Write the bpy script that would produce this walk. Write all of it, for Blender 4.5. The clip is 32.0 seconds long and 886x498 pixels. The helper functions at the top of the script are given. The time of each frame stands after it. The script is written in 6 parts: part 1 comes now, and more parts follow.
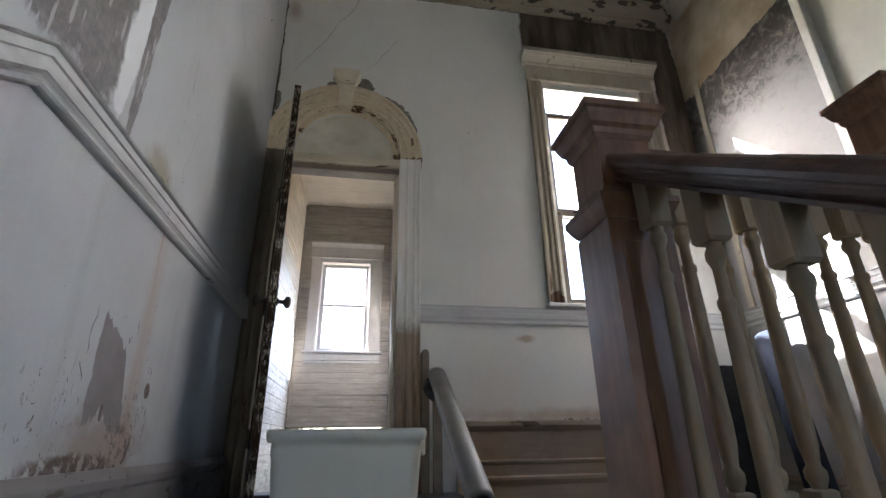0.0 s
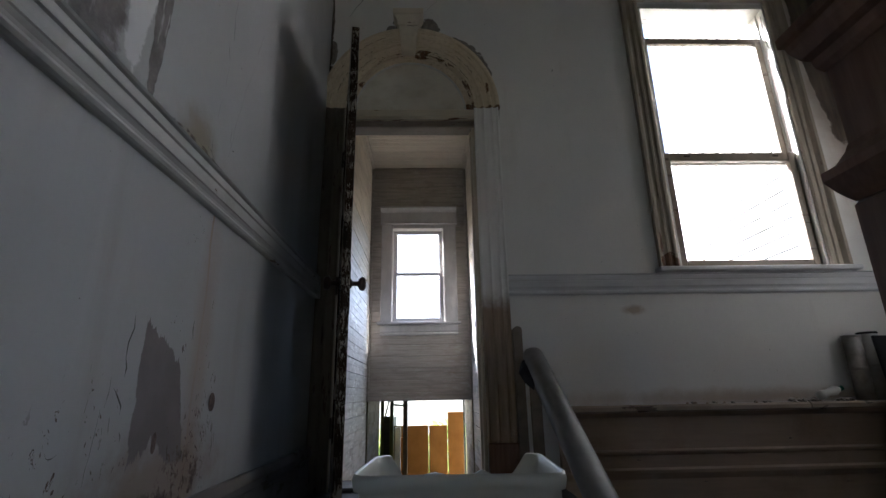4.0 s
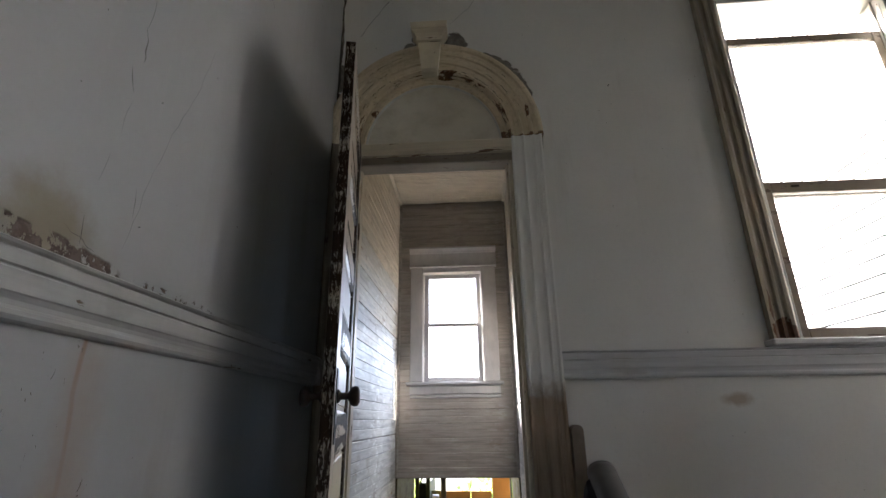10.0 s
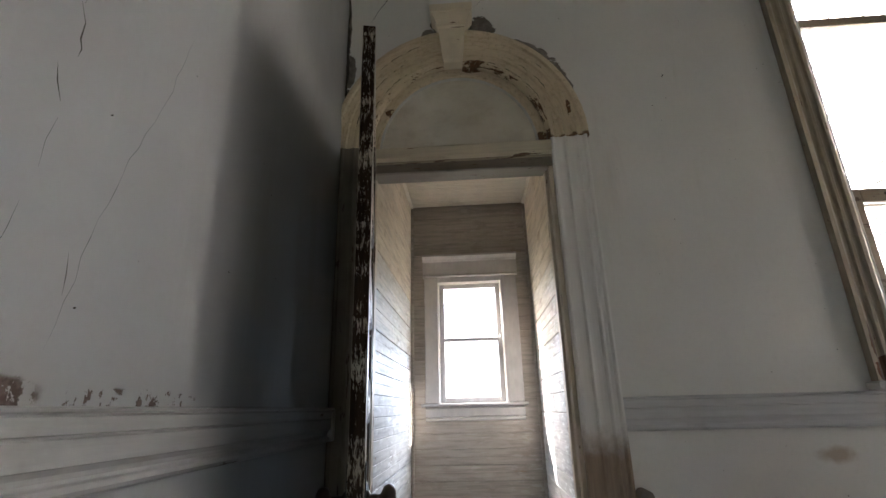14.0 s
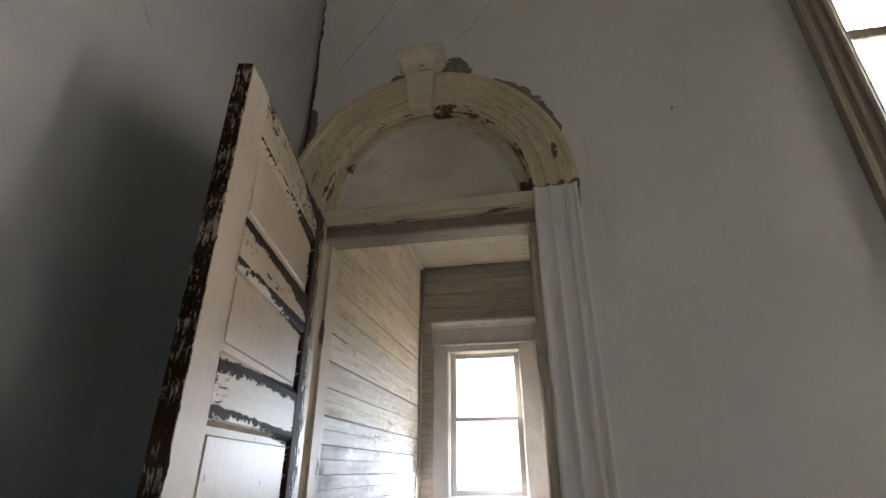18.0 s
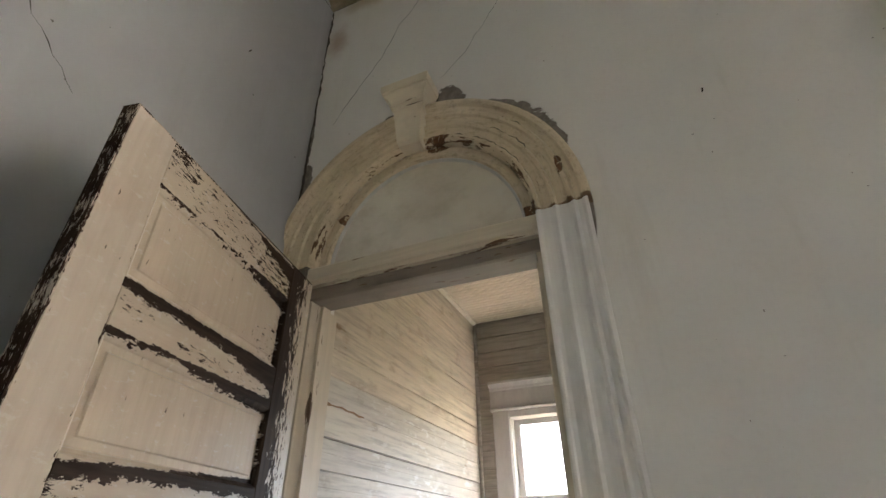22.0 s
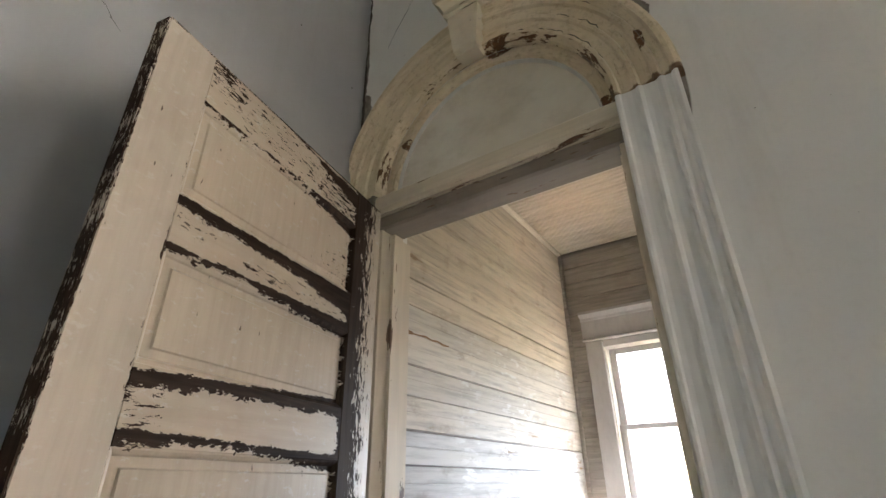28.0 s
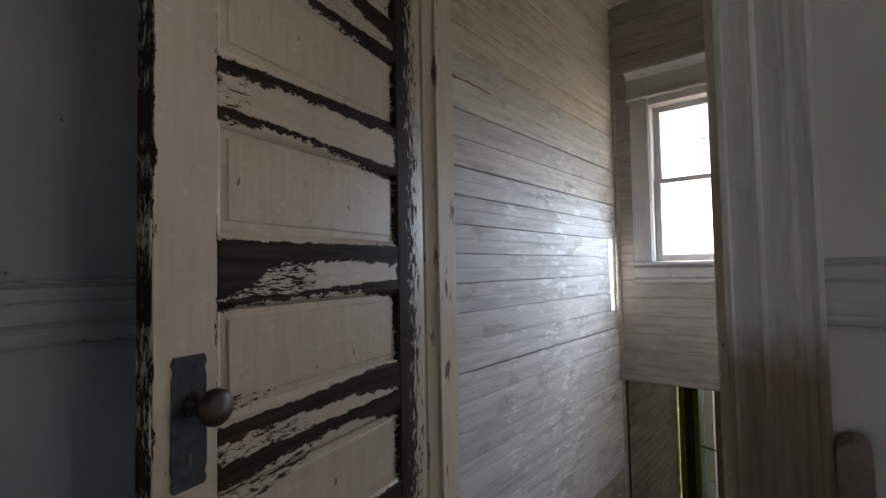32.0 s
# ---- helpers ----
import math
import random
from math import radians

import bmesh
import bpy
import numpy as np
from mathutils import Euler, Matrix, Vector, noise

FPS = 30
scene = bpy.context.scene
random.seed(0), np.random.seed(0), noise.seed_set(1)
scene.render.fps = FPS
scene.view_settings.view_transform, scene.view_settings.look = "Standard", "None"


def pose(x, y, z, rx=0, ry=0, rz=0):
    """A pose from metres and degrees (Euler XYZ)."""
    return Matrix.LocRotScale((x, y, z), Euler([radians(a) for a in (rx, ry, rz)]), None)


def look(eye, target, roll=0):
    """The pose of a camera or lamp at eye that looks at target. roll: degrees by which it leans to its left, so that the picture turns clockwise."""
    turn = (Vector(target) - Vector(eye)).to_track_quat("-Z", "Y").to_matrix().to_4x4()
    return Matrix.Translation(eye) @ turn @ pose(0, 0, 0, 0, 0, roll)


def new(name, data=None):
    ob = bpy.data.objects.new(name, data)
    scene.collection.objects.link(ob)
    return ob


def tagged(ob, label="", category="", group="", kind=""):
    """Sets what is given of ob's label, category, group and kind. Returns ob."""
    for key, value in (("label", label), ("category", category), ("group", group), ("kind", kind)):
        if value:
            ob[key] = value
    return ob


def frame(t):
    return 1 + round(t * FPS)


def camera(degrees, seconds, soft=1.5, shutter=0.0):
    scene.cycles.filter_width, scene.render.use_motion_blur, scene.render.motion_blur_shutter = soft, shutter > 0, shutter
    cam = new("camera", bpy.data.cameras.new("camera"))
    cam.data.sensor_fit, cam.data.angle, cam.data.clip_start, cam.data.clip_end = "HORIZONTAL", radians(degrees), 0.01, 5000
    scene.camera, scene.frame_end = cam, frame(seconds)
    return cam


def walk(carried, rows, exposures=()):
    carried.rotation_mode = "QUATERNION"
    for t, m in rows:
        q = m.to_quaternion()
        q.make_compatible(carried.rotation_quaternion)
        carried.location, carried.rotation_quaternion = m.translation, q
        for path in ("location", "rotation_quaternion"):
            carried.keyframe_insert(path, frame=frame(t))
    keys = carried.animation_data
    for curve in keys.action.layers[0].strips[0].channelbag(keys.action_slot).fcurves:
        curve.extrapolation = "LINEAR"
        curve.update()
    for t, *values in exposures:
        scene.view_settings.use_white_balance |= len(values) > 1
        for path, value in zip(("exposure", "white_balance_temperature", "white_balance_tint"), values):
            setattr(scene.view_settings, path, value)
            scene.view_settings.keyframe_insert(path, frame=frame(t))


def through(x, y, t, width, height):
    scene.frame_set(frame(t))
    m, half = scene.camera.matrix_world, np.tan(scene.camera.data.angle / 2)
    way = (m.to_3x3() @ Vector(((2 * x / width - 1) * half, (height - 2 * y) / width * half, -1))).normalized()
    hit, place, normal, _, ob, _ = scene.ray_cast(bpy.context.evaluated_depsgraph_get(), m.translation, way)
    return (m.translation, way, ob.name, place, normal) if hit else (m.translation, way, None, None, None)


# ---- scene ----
cam = camera(85.3, 32.0)
METRES, EYE, TILT, LEAN, TURN = 3.5, 0.428, 0.0, 0.0, -10.1
ROWS = [
    (0.0, 0.0, 0.0, 0.0, 0.34, 21.71, 0.84),
    (0.5, -0.0131, 0.012, 0.0002, 1.13, 20.24, 0.45),
    (1.0, -0.0312, 0.0236, 0.0055, 1.32, 19.73, 0.74),
    (1.5, -0.0492, 0.0319, 0.0147, 1.02, 17.77, 2.69),
    (2.0, -0.0585, 0.0375, 0.0255, 2.37, 16.97, 2.08),
    (2.5, -0.0585, 0.0481, 0.0333, 2.95, 16.47, 2.02),
    (3.0, -0.0549, 0.065, 0.0379, 3.95, 16.88, 1.85),
    (3.5, -0.0485, 0.0858, 0.0433, 6.46, 17.38, 1.08),
    (4.0, -0.0403, 0.1026, 0.053, 8.51, 16.82, 1.05),
    (4.5, -0.0334, 0.1145, 0.0638, 10.05, 15.86, 0.66),
    (6.5, -0.0425, 0.1734, 0.0903, 11.06, 14.59, 0.8),
    (7.0, -0.0478, 0.1906, 0.1024, 10.62, 13.94, 1.17),
    (7.5, -0.0497, 0.2003, 0.1154, 10.05, 13.73, 0.93),
    (8.0, -0.0513, 0.2072, 0.1265, 10.2, 14.48, 0.83),
    (8.5, -0.0515, 0.2146, 0.1341, 10.31, 15.95, 1.25),
    (9.0, -0.0498, 0.2264, 0.1411, 11.16, 16.88, 1.13),
    (9.5, -0.0481, 0.2409, 0.1517, 12.81, 18.31, 1.17),
    (10.0, -0.0444, 0.2551, 0.1628, 13.83, 19.55, 0.66),
    (10.5, -0.0415, 0.2622, 0.1723, 14.5, 19.74, 0.57),
    (11.0, -0.0449, 0.2658, 0.1802, 15.68, 18.96, 0.86),
    (11.5, -0.0501, 0.2732, 0.1866, 16.86, 18.58, 0.25),
    (12.0, -0.0592, 0.2886, 0.189, 16.82, 18.22, 1.03),
    (12.5, -0.0733, 0.3064, 0.1936, 16.36, 17.47, 1.09),
    (13.0, -0.0915, 0.3182, 0.2085, 15.54, 16.63, 1.58),
    (13.5, -0.0996, 0.3234, 0.2223, 14.64, 16.63, 1.79),
    (14.0, -0.1011, 0.328, 0.2356, 14.01, 18.47, 1.36),
    (14.5, -0.099, 0.3334, 0.2427, 14.09, 20.58, 1.25),
    (16.5, -0.046, 0.4112, 0.2621, 19.46, 21.53, 0.36),
    (17.0, -0.035, 0.4245, 0.2788, 20.69, 23.02, -0.97),
    (17.5, -0.0297, 0.4356, 0.2886, 20.98, 23.36, -0.26),
    (18.0, -0.0244, 0.4493, 0.2932, 20.87, 24.79, 0.14),
    (18.5, -0.0215, 0.4719, 0.2961, 21.09, 25.71, 0.66),
    (19.0, -0.0199, 0.4954, 0.3036, 22.05, 27.78, 0.34),
    (19.5, -0.0189, 0.5156, 0.3091, 23.72, 29.28, -0.07),
    (20.0, -0.015, 0.5295, 0.3114, 24.2, 29.62, 0.69),
    (20.5, -0.0112, 0.5388, 0.3117, 24.95, 30.18, 1.89),
    (21.0, -0.0046, 0.5468, 0.3122, 26.77, 30.69, 2.42),
    (21.5, 0.0084, 0.5542, 0.3147, 30.05, 31.32, 2.0),
    (22.0, 0.0255, 0.5611, 0.3167, 33.2, 31.89, 0.66),
    (22.5, 0.044, 0.5633, 0.3169, 35.8, 31.87, 0.19),
    (23.0, 0.0587, 0.564, 0.3163, 37.49, 31.71, -0.11),
    (23.5, 0.0695, 0.5619, 0.315, 38.55, 31.38, -0.0),
    (24.0, 0.0762, 0.5596, 0.3131, 38.82, 30.9, -0.23),
    (24.5, 0.0797, 0.5579, 0.3115, 39.57, 30.77, -0.32),
    (26.5, 0.0539, 0.5768, 0.3118, 40.84, 32.04, 0.43),
    (27.0, 0.0371, 0.5862, 0.3111, 41.57, 31.05, 0.65),
    (27.5, 0.0216, 0.5948, 0.3082, 42.79, 29.01, 0.51),
    (28.0, 0.0081, 0.6009, 0.3036, 44.39, 26.2, 0.54),
    (28.5, -0.0031, 0.605, 0.2946, 46.3, 22.4, 0.79),
    (29.0, -0.0088, 0.608, 0.2861, 48.04, 18.56, 0.88),
    (29.5, -0.0118, 0.6068, 0.2778, 49.11, 15.35, 1.13),
    (30.0, -0.01, 0.6035, 0.2704, 49.47, 12.38, 1.15),
    (30.5, -0.0058, 0.5993, 0.2621, 49.24, 9.4, 1.17),
    (31.0, -0.0005, 0.5948, 0.2548, 49.37, 6.89, 1.27),
    (31.5, 0.0059, 0.5905, 0.2487, 49.44, 4.81, 1.25),
    (32.0, 0.0136, 0.5864, 0.242, 49.11, 2.44, 1.16),
]
EXPOSURES = [(0.0, 4.33, 5700, 12), (1.0, 4.02, 5650, 12), (2.5, 2.97, 5560, 12), (4.0, 2.85, 5560, 12), (7.0, 3.30, 5750, 12), (9.0, 3.33, 5850, 12), (13.0, 3.81, 6050, 12), (17.0, 3.80, 6120, 11), (19.0, 3.95, 6250, 11), (21.0, 4.28, 6270, 11), (23.0, 4.60, 6320, 11), (27.0, 4.68, 6270, 11), (28.0, 4.54, 6230, 11), (29.0, 3.88, 6180, 11), (30.0, 3.31, 6050, 11), (31.0, 3.18, 5950, 11), (32.0, 3.09, 5880, 11)]
walk(cam, [(t, pose(0, 0, EYE, TILT, LEAN, TURN) @ pose(METRES * x, METRES * y, METRES * z, 90 + pitch, roll, yaw)) for t, x, y, z, yaw, pitch, roll in ROWS], EXPOSURES)

# ---- daylight ----
SUN_TO = Vector((-1.0, 0.80, 0.92)).normalized()      # towards the sun
world = bpy.data.worlds.new("sky")
scene.world = world
world.use_nodes = True
wn = world.node_tree
wn.nodes.clear()
w_out = wn.nodes.new("ShaderNodeOutputWorld")
w_bg = wn.nodes.new("ShaderNodeBackground")
w_sky = wn.nodes.new("ShaderNodeTexSky")
w_sky.sky_type, w_sky.sun_disc = "NISHITA", False
w_sky.sun_elevation = math.asin(SUN_TO.z)
w_sky.sun_rotation = math.atan2(SUN_TO.x, SUN_TO.y)
w_sky.air_density, w_sky.dust_density, w_sky.ozone_density = 0.8, 3.5, 0.4
w_bg.inputs["Strength"].default_value = 0.15
wn.links.new(w_sky.outputs[0], w_bg.inputs[0])
wn.links.new(w_bg.outputs[0], w_out.inputs[0])
sun = new("sun", bpy.data.lights.new("sun", "SUN"))
sun.data.energy, sun.data.angle, sun.data.color = 4.5, radians(0.55), (1.0, 0.955, 0.89)
sun.matrix_world = look(SUN_TO * 30, (0, 0, 0))
# the sky's light in the porch window's opening
glow = new("porch_window_light", bpy.data.lights.new("porch_window_light", "AREA"))
glow.data.shape, glow.data.size, glow.data.size_y = "RECTANGLE", 0.40, 0.44
glow.data.energy, glow.data.color, glow.data.spread = 0.98, (0.77, 0.87, 1.0), radians(118)
glow.matrix_world = look((-0.12, 5.195, 1.54), (-0.36, 4.50, 1.00))


# ---- mesh helpers ----
def part(name, bm, material, parent=None, label="", smooth=False):
    """Links a bmesh as one mesh object, under a thing or under a part."""
    me = bpy.data.meshes.new(name)
    bmesh.ops.recalc_face_normals(bm, faces=bm.faces[:])
    bm.to_mesh(me)
    bm.free()
    me.materials.append(material)
    if smooth:
        me.polygons.foreach_set("use_smooth", [True] * len(me.polygons))
    ob = new(name, me)
    if parent is not None:
        ob.parent = parent
    if label:
        tagged(ob, label)
    return ob


def thing(name, label, category, m=None, group="", kind=""):
    ob = new(name)
    ob.empty_display_size = 0.1
    if m is not None:
        ob.matrix_basis = m
    return tagged(ob, label, category, group, kind)


def structure(ob, label="", category=""):
    return tagged(ob, label, category, "", "structure")


def add_box(bm, lo, hi, bevel=0.0):
    m = Matrix.LocRotScale([(a + b) / 2 for a, b in zip(lo, hi)], None, [abs(b - a) for a, b in zip(lo, hi)])
    vs = bmesh.ops.create_cube(bm, size=1.0, matrix=m)["verts"]
    if bevel:
        es = list({e for v in vs for e in v.link_edges})
        bmesh.ops.bevel(bm, geom=es, offset=bevel, segments=1, affect="EDGES")
    return bm


def box(lo, hi, bevel=0.0):
    return add_box(bmesh.new(), lo, hi, bevel)


def loft(rings, closed_ends=True, cyclic=True):
    """Rings of points of equal count, joined in order."""
    bm = bmesh.new()
    rows = [[bm.verts.new(p) for p in ring] for ring in rings]
    n = len(rows[0])
    for a, b in zip(rows, rows[1:]):
        for i in range(n if cyclic else n - 1):
            bm.faces.new((a[i], a[(i + 1) % n], b[(i + 1) % n], b[i]))
    if closed_ends:
        bm.faces.new(rows[0][::-1])
        bm.faces.new(rows[-1])
    return bm


def sweep(profile, a, b, u, v):
    """A moulding: the profile's points (proud, up) carried from a to b."""
    a, b, u, v = Vector(a), Vector(b), Vector(u), Vector(v)
    return loft([[p + u * x + v * y for x, y in profile] for p in (a, b)])


def lathe(profile, n=14, cx=0.0, cy=0.0, square=False):
    """Points (radius, height) turned about the upright; square: four sides, radius is half the side."""
    rings = []
    for r, z in profile:
        if square:
            rings.append([(cx + r * sx, cy + r * sy, z) for sx, sy in ((-1, -1), (1, -1), (1, 1), (-1, 1))])
        else:
            rings.append([(cx + r * math.cos(2 * math.pi * i / n), cy + r * math.sin(2 * math.pi * i / n), z) for i in range(n)])
    return loft(rings)


def tube(points, radius, n=10):
    """A round bar along points."""
    pts = [Vector(p) for p in points]
    rings = []
    for i, p in enumerate(pts):
        d = (pts[min(i + 1, len(pts) - 1)] - pts[max(i - 1, 0)]).normalized()
        s = d.cross(Vector((0, 0, 1)))
        s = s.normalized() if s.length > 1e-4 else Vector((1, 0, 0))
        w = s.cross(d)
        rings.append([p + radius * (s * math.cos(2 * math.pi * k / n) + w * math.sin(2 * math.pi * k / n)) for k in range(n)])
    return loft(rings)


# ---- materials ----
class Mat:
    """A node material in the making."""

    def __init__(self, name, roughness=0.6, metallic=0.0, specular=0.4):
        self.m = bpy.data.materials.new(name)
        self.m.use_nodes = True
        self.t = self.m.node_tree
        self.b = self.t.nodes["Principled BSDF"]
        self.b.inputs["Roughness"].default_value = roughness
        self.b.inputs["Metallic"].default_value = metallic
        self.b.inputs["Specular IOR Level"].default_value = specular
        self.c = self.node("ShaderNodeTexCoord")

    def node(self, kind, operation="", interpolation_type="", data_type="", blend_type=""):
        n = self.t.nodes.new(kind)
        if operation:
            n.operation = operation
        if interpolation_type:
            n.interpolation_type = interpolation_type
        if data_type:
            n.data_type = data_type
        if blend_type:
            n.blend_type = blend_type
        return n

    def put(self, value, socket):
        if isinstance(value, bpy.types.NodeSocket):
            self.t.links.new(value, socket)
        elif isinstance(value, (tuple, list)) and socket.type == "RGBA":
            socket.default_value = (*value[:3], 1.0)
        else:
            socket.default_value = value

    def coord(self, scale=(1, 1, 1), offset=(0, 0, 0), kind="Object"):
        n = self.node("ShaderNodeMapping")
        self.put(self.c.outputs[kind], n.inputs[0])
        n.inputs["Location"].default_value = offset
        n.inputs["Scale"].default_value = scale
        return n.outputs[0]

    def shifted(self, scale=(1, 1, 1), kind="Object"):
        """Coordinates moved by each object's own random number, so that no two pieces are alike."""
        v = self.node("ShaderNodeVectorMath", operation="ADD")
        s = self.node("ShaderNodeVectorMath", operation="SCALE")
        i = self.node("ShaderNodeObjectInfo")
        self.put(i.outputs["Random"], s.inputs["Scale"])
        s.inputs[0].default_value = (37.0, 61.0, 23.0)
        self.put(self.coord(scale, kind=kind), v.inputs[0])
        self.put(s.outputs[0], v.inputs[1])
        return v.outputs[0]

    def rand(self):
        return self.node("ShaderNodeObjectInfo").outputs["Random"]

    def noise(self, vec, scale=5.0, detail=3.0, rough=0.55, distort=0.0):
        n = self.node("ShaderNodeTexNoise")
        self.put(vec, n.inputs["Vector"])
        for k, v in (("Scale", scale), ("Detail", detail), ("Roughness", rough), ("Distortion", distort)):
            n.inputs[k].default_value = v
        return n.outputs[0]

    def math(self, op, a, b=0.0):
        n = self.node("ShaderNodeMath", operation=op)
        self.put(a, n.inputs[0])
        self.put(b, n.inputs[1])
        return n.outputs[0]

    def ramp(self, x, lo, hi, a=0.0, b=1.0):
        n = self.node("ShaderNodeMapRange", interpolation_type="SMOOTHSTEP")
        self.put(x, n.inputs[0])
        for i, v in enumerate((lo, hi, a, b)):
            n.inputs[i + 1].default_value = v
        return n.outputs[0]

    def mix(self, f, a, b, mode="MIX"):
        n = self.node("ShaderNodeMix", data_type="RGBA", blend_type=mode)
        self.put(f, n.inputs["Factor"])
        self.put(a, n.inputs[6])
        self.put(b, n.inputs[7])
        return n.outputs[2]

    def xyz(self, vec):
        n = self.node("ShaderNodeSeparateXYZ")
        self.put(vec, n.inputs[0])
        return n.outputs

    def blob(self, centre, radii, wobble=0.6, scale=9.0, soft=0.03, square=False):
        """1 inside a ragged patch about centre, 0 outside; square: a patch with four sides."""
        n = self.node("ShaderNodeVectorMath", operation="SUBTRACT")
        self.put(self.c.outputs["Object"], n.inputs[0])
        n.inputs[1].default_value = centre
        d = self.node("ShaderNodeVectorMath", operation="DIVIDE")
        self.put(n.outputs[0], d.inputs[0])
        d.inputs[1].default_value = radii
        s = self.node("ShaderNodeVectorMath", operation="LENGTH")
        self.put(d.outputs[0], s.inputs[0])
        size = s.outputs["Value"]
        if square:
            a = self.node("ShaderNodeVectorMath", operation="ABSOLUTE")
            self.put(d.outputs[0], a.inputs[0])
            x = self.xyz(a.outputs[0])
            size = self.math("MAXIMUM", x[0], self.math("MAXIMUM", x[1], x[2]))
        w = self.math("MULTIPLY", self.math("SUBTRACT", self.noise(self.c.outputs["Object"], scale, 5.0, 0.65), 0.5), wobble * 2)
        return self.ramp(self.math("ADD", size, w), 1 - soft, 1 + soft, 1.0, 0.0)

    def many(self, blobs):
        """The union of several patches."""
        out = None
        for b in blobs:
            x = self.blob(*b)
            out = x if out is None else self.math("MAXIMUM", out, x)
        return out

    def bump(self, height, strength=0.3, distance=0.01):
        n = self.node("ShaderNodeBump")
        n.inputs["Strength"].default_value = strength
        n.inputs["Distance"].default_value = distance
        self.put(height, n.inputs["Height"])
        self.put(n.outputs[0], self.b.inputs["Normal"])

    def done(self, colour, rough=None):
        self.put(colour, self.b.inputs["Base Color"])
        if rough is not None:
            self.put(rough, self.b.inputs["Roughness"])
        return self.m


BIG = 1e4


def left_plaster(name):
    """The stair wall: off-white paint, one tall patch where the skim coat fell off, flaked strips over the rail and the baseboard, and a rust streak."""
    m = Mat(name, 0.62)
    o = m.c.outputs["Object"]
    p = m.xyz(o)
    cloud = m.noise(o, 1.3, 4, 0.6)
    rag = m.noise(m.coord((1, 1, 0.7)), 16, 5, 0.65)
    y = m.math("ADD", p[1], m.math("MULTIPLY", m.math("SUBTRACT", rag, 0.5), 0.05))
    z = m.math("ADD", p[2], m.math("MULTIPLY", m.math("SUBTRACT", m.noise(m.coord((1, 2.5, 0.6), (0, 3, 1)), 18, 4, 0.6), 0.5), 0.10))
    c = m.mix(m.ramp(cloud, 0.3, 0.75), (0.405, 0.41, 0.412), (0.37, 0.37, 0.368))
    c = m.mix(m.math("MULTIPLY", m.ramp(m.noise(m.coord((6, 6, 0.7)), 1.0, 5, 0.6), 0.52, 0.78), 0.38), c, (0.275, 0.245, 0.20))
    c = m.mix(m.math("MULTIPLY", m.ramp(m.noise(m.coord((1, 9, 0.5), (0, 0.7, 0)), 1.0, 4, 0.6), 0.55, 0.75), 0.3), c, (0.46, 0.46, 0.46))
    c = m.mix(m.math("MULTIPLY", m.ramp(m.noise(o, 55, 4, 0.65), 0.45, 0.8), 0.10), c, (0.3, 0.28, 0.25))
    c = m.mix(m.math("MULTIPLY", m.ramp(m.noise(o, 48, 1, 0.5), 0.805, 0.82), 0.8), c, (0.10, 0.085, 0.07))
    # rust streak under the rail, yellow damp over it, brown wash by the baseboard
    line = m.math("ABSOLUTE", m.math("SUBTRACT", m.math("ADD", p[1], m.math("MULTIPLY", m.math("SUBTRACT", m.noise(o, 4, 3, 0.6), 0.5), 0.04)), 1.778))
    streak = m.math("MULTIPLY", m.ramp(line, 0.001, 0.009, 1.0, 0.0), m.math("MULTIPLY", m.math("MULTIPLY", m.ramp(p[2], 1.15, 1.155, 1.0, 0.0), m.ramp(p[2], 0.90, 1.14, 0.30, 1.0)), m.ramp(m.noise(m.coord((1, 1, 0.25)), 14, 3, 0.6), 0.3, 0.6, 0.35, 1.0)))
    c = m.mix(m.math("MULTIPLY", streak, 0.85), c, (0.30, 0.165, 0.075))
    c = m.mix(m.math("MULTIPLY", m.blob((0, 1.79, 0.75), (BIG, 0.05, 0.45), 0.6, 9, 0.7), 0.45), c, (0.33, 0.23, 0.15))
    c = m.mix(m.math("MULTIPLY", m.blob((0, 1.625, 1.325), (BIG, 0.09, 0.075), 0.6, 14, 0.7), 0.75), c, (0.22, 0.175, 0.085))
    c = m.mix(m.math("MULTIPLY", m.blob((0, 1.66, 0.42), (BIG, 0.26, 0.10), 0.8, 12, 0.6), 0.7), c, (0.22, 0.155, 0.105))
    # the tall patch: narrow at its top, with a tongue of paint left at its foot
    top = m.ramp(z, 0.795, 0.80, 1.0, 0.0)
    lft = m.ramp(y, 1.508, 1.512)
    shoulder = m.ramp(m.math("ADD", y, m.math("MULTIPLY", z, 1.8)), 2.952, 2.960, 1.0, 0.0)
    rgt = m.math("MULTIPLY", shoulder, m.ramp(m.math("ADD", y, m.math("MULTIPLY", z, 0.32)), 1.905, 1.910, 1.0, 0.0))
    tongue = m.math("ADD", z, m.math("ABSOLUTE", m.math("MULTIPLY", m.math("SUBTRACT", y, 1.595), 0.75)))
    low = m.ramp(tongue, 0.525, 0.533)
    foot = m.ramp(p[2], 0.455, 0.47)
    patch = m.math("MULTIPLY", m.math("MULTIPLY", top, lft), m.math("MULTIPLY", m.math("MULTIPLY", rgt, low), foot))
    upper = m.many([((0, 0.72, 2.3), (BIG, 0.52, 0.99), 0.14, 8, 0.03, True), ((0, 1.372, 1.62), (BIG, 0.03, 0.33), 0.35, 15), ((0, 1.375, 2.2), (BIG, 0.05, 0.6), 0.3, 12)])
    c = m.mix(m.blob((0, 1.29, 1.9), (BIG, 0.06, 0.6), 0.35, 9), c, (0.6, 0.6, 0.6))
    grey = m.mix(m.ramp(m.noise(o, 7, 5, 0.6), 0.35, 0.7), (0.165, 0.145, 0.14), (0.20, 0.18, 0.175))
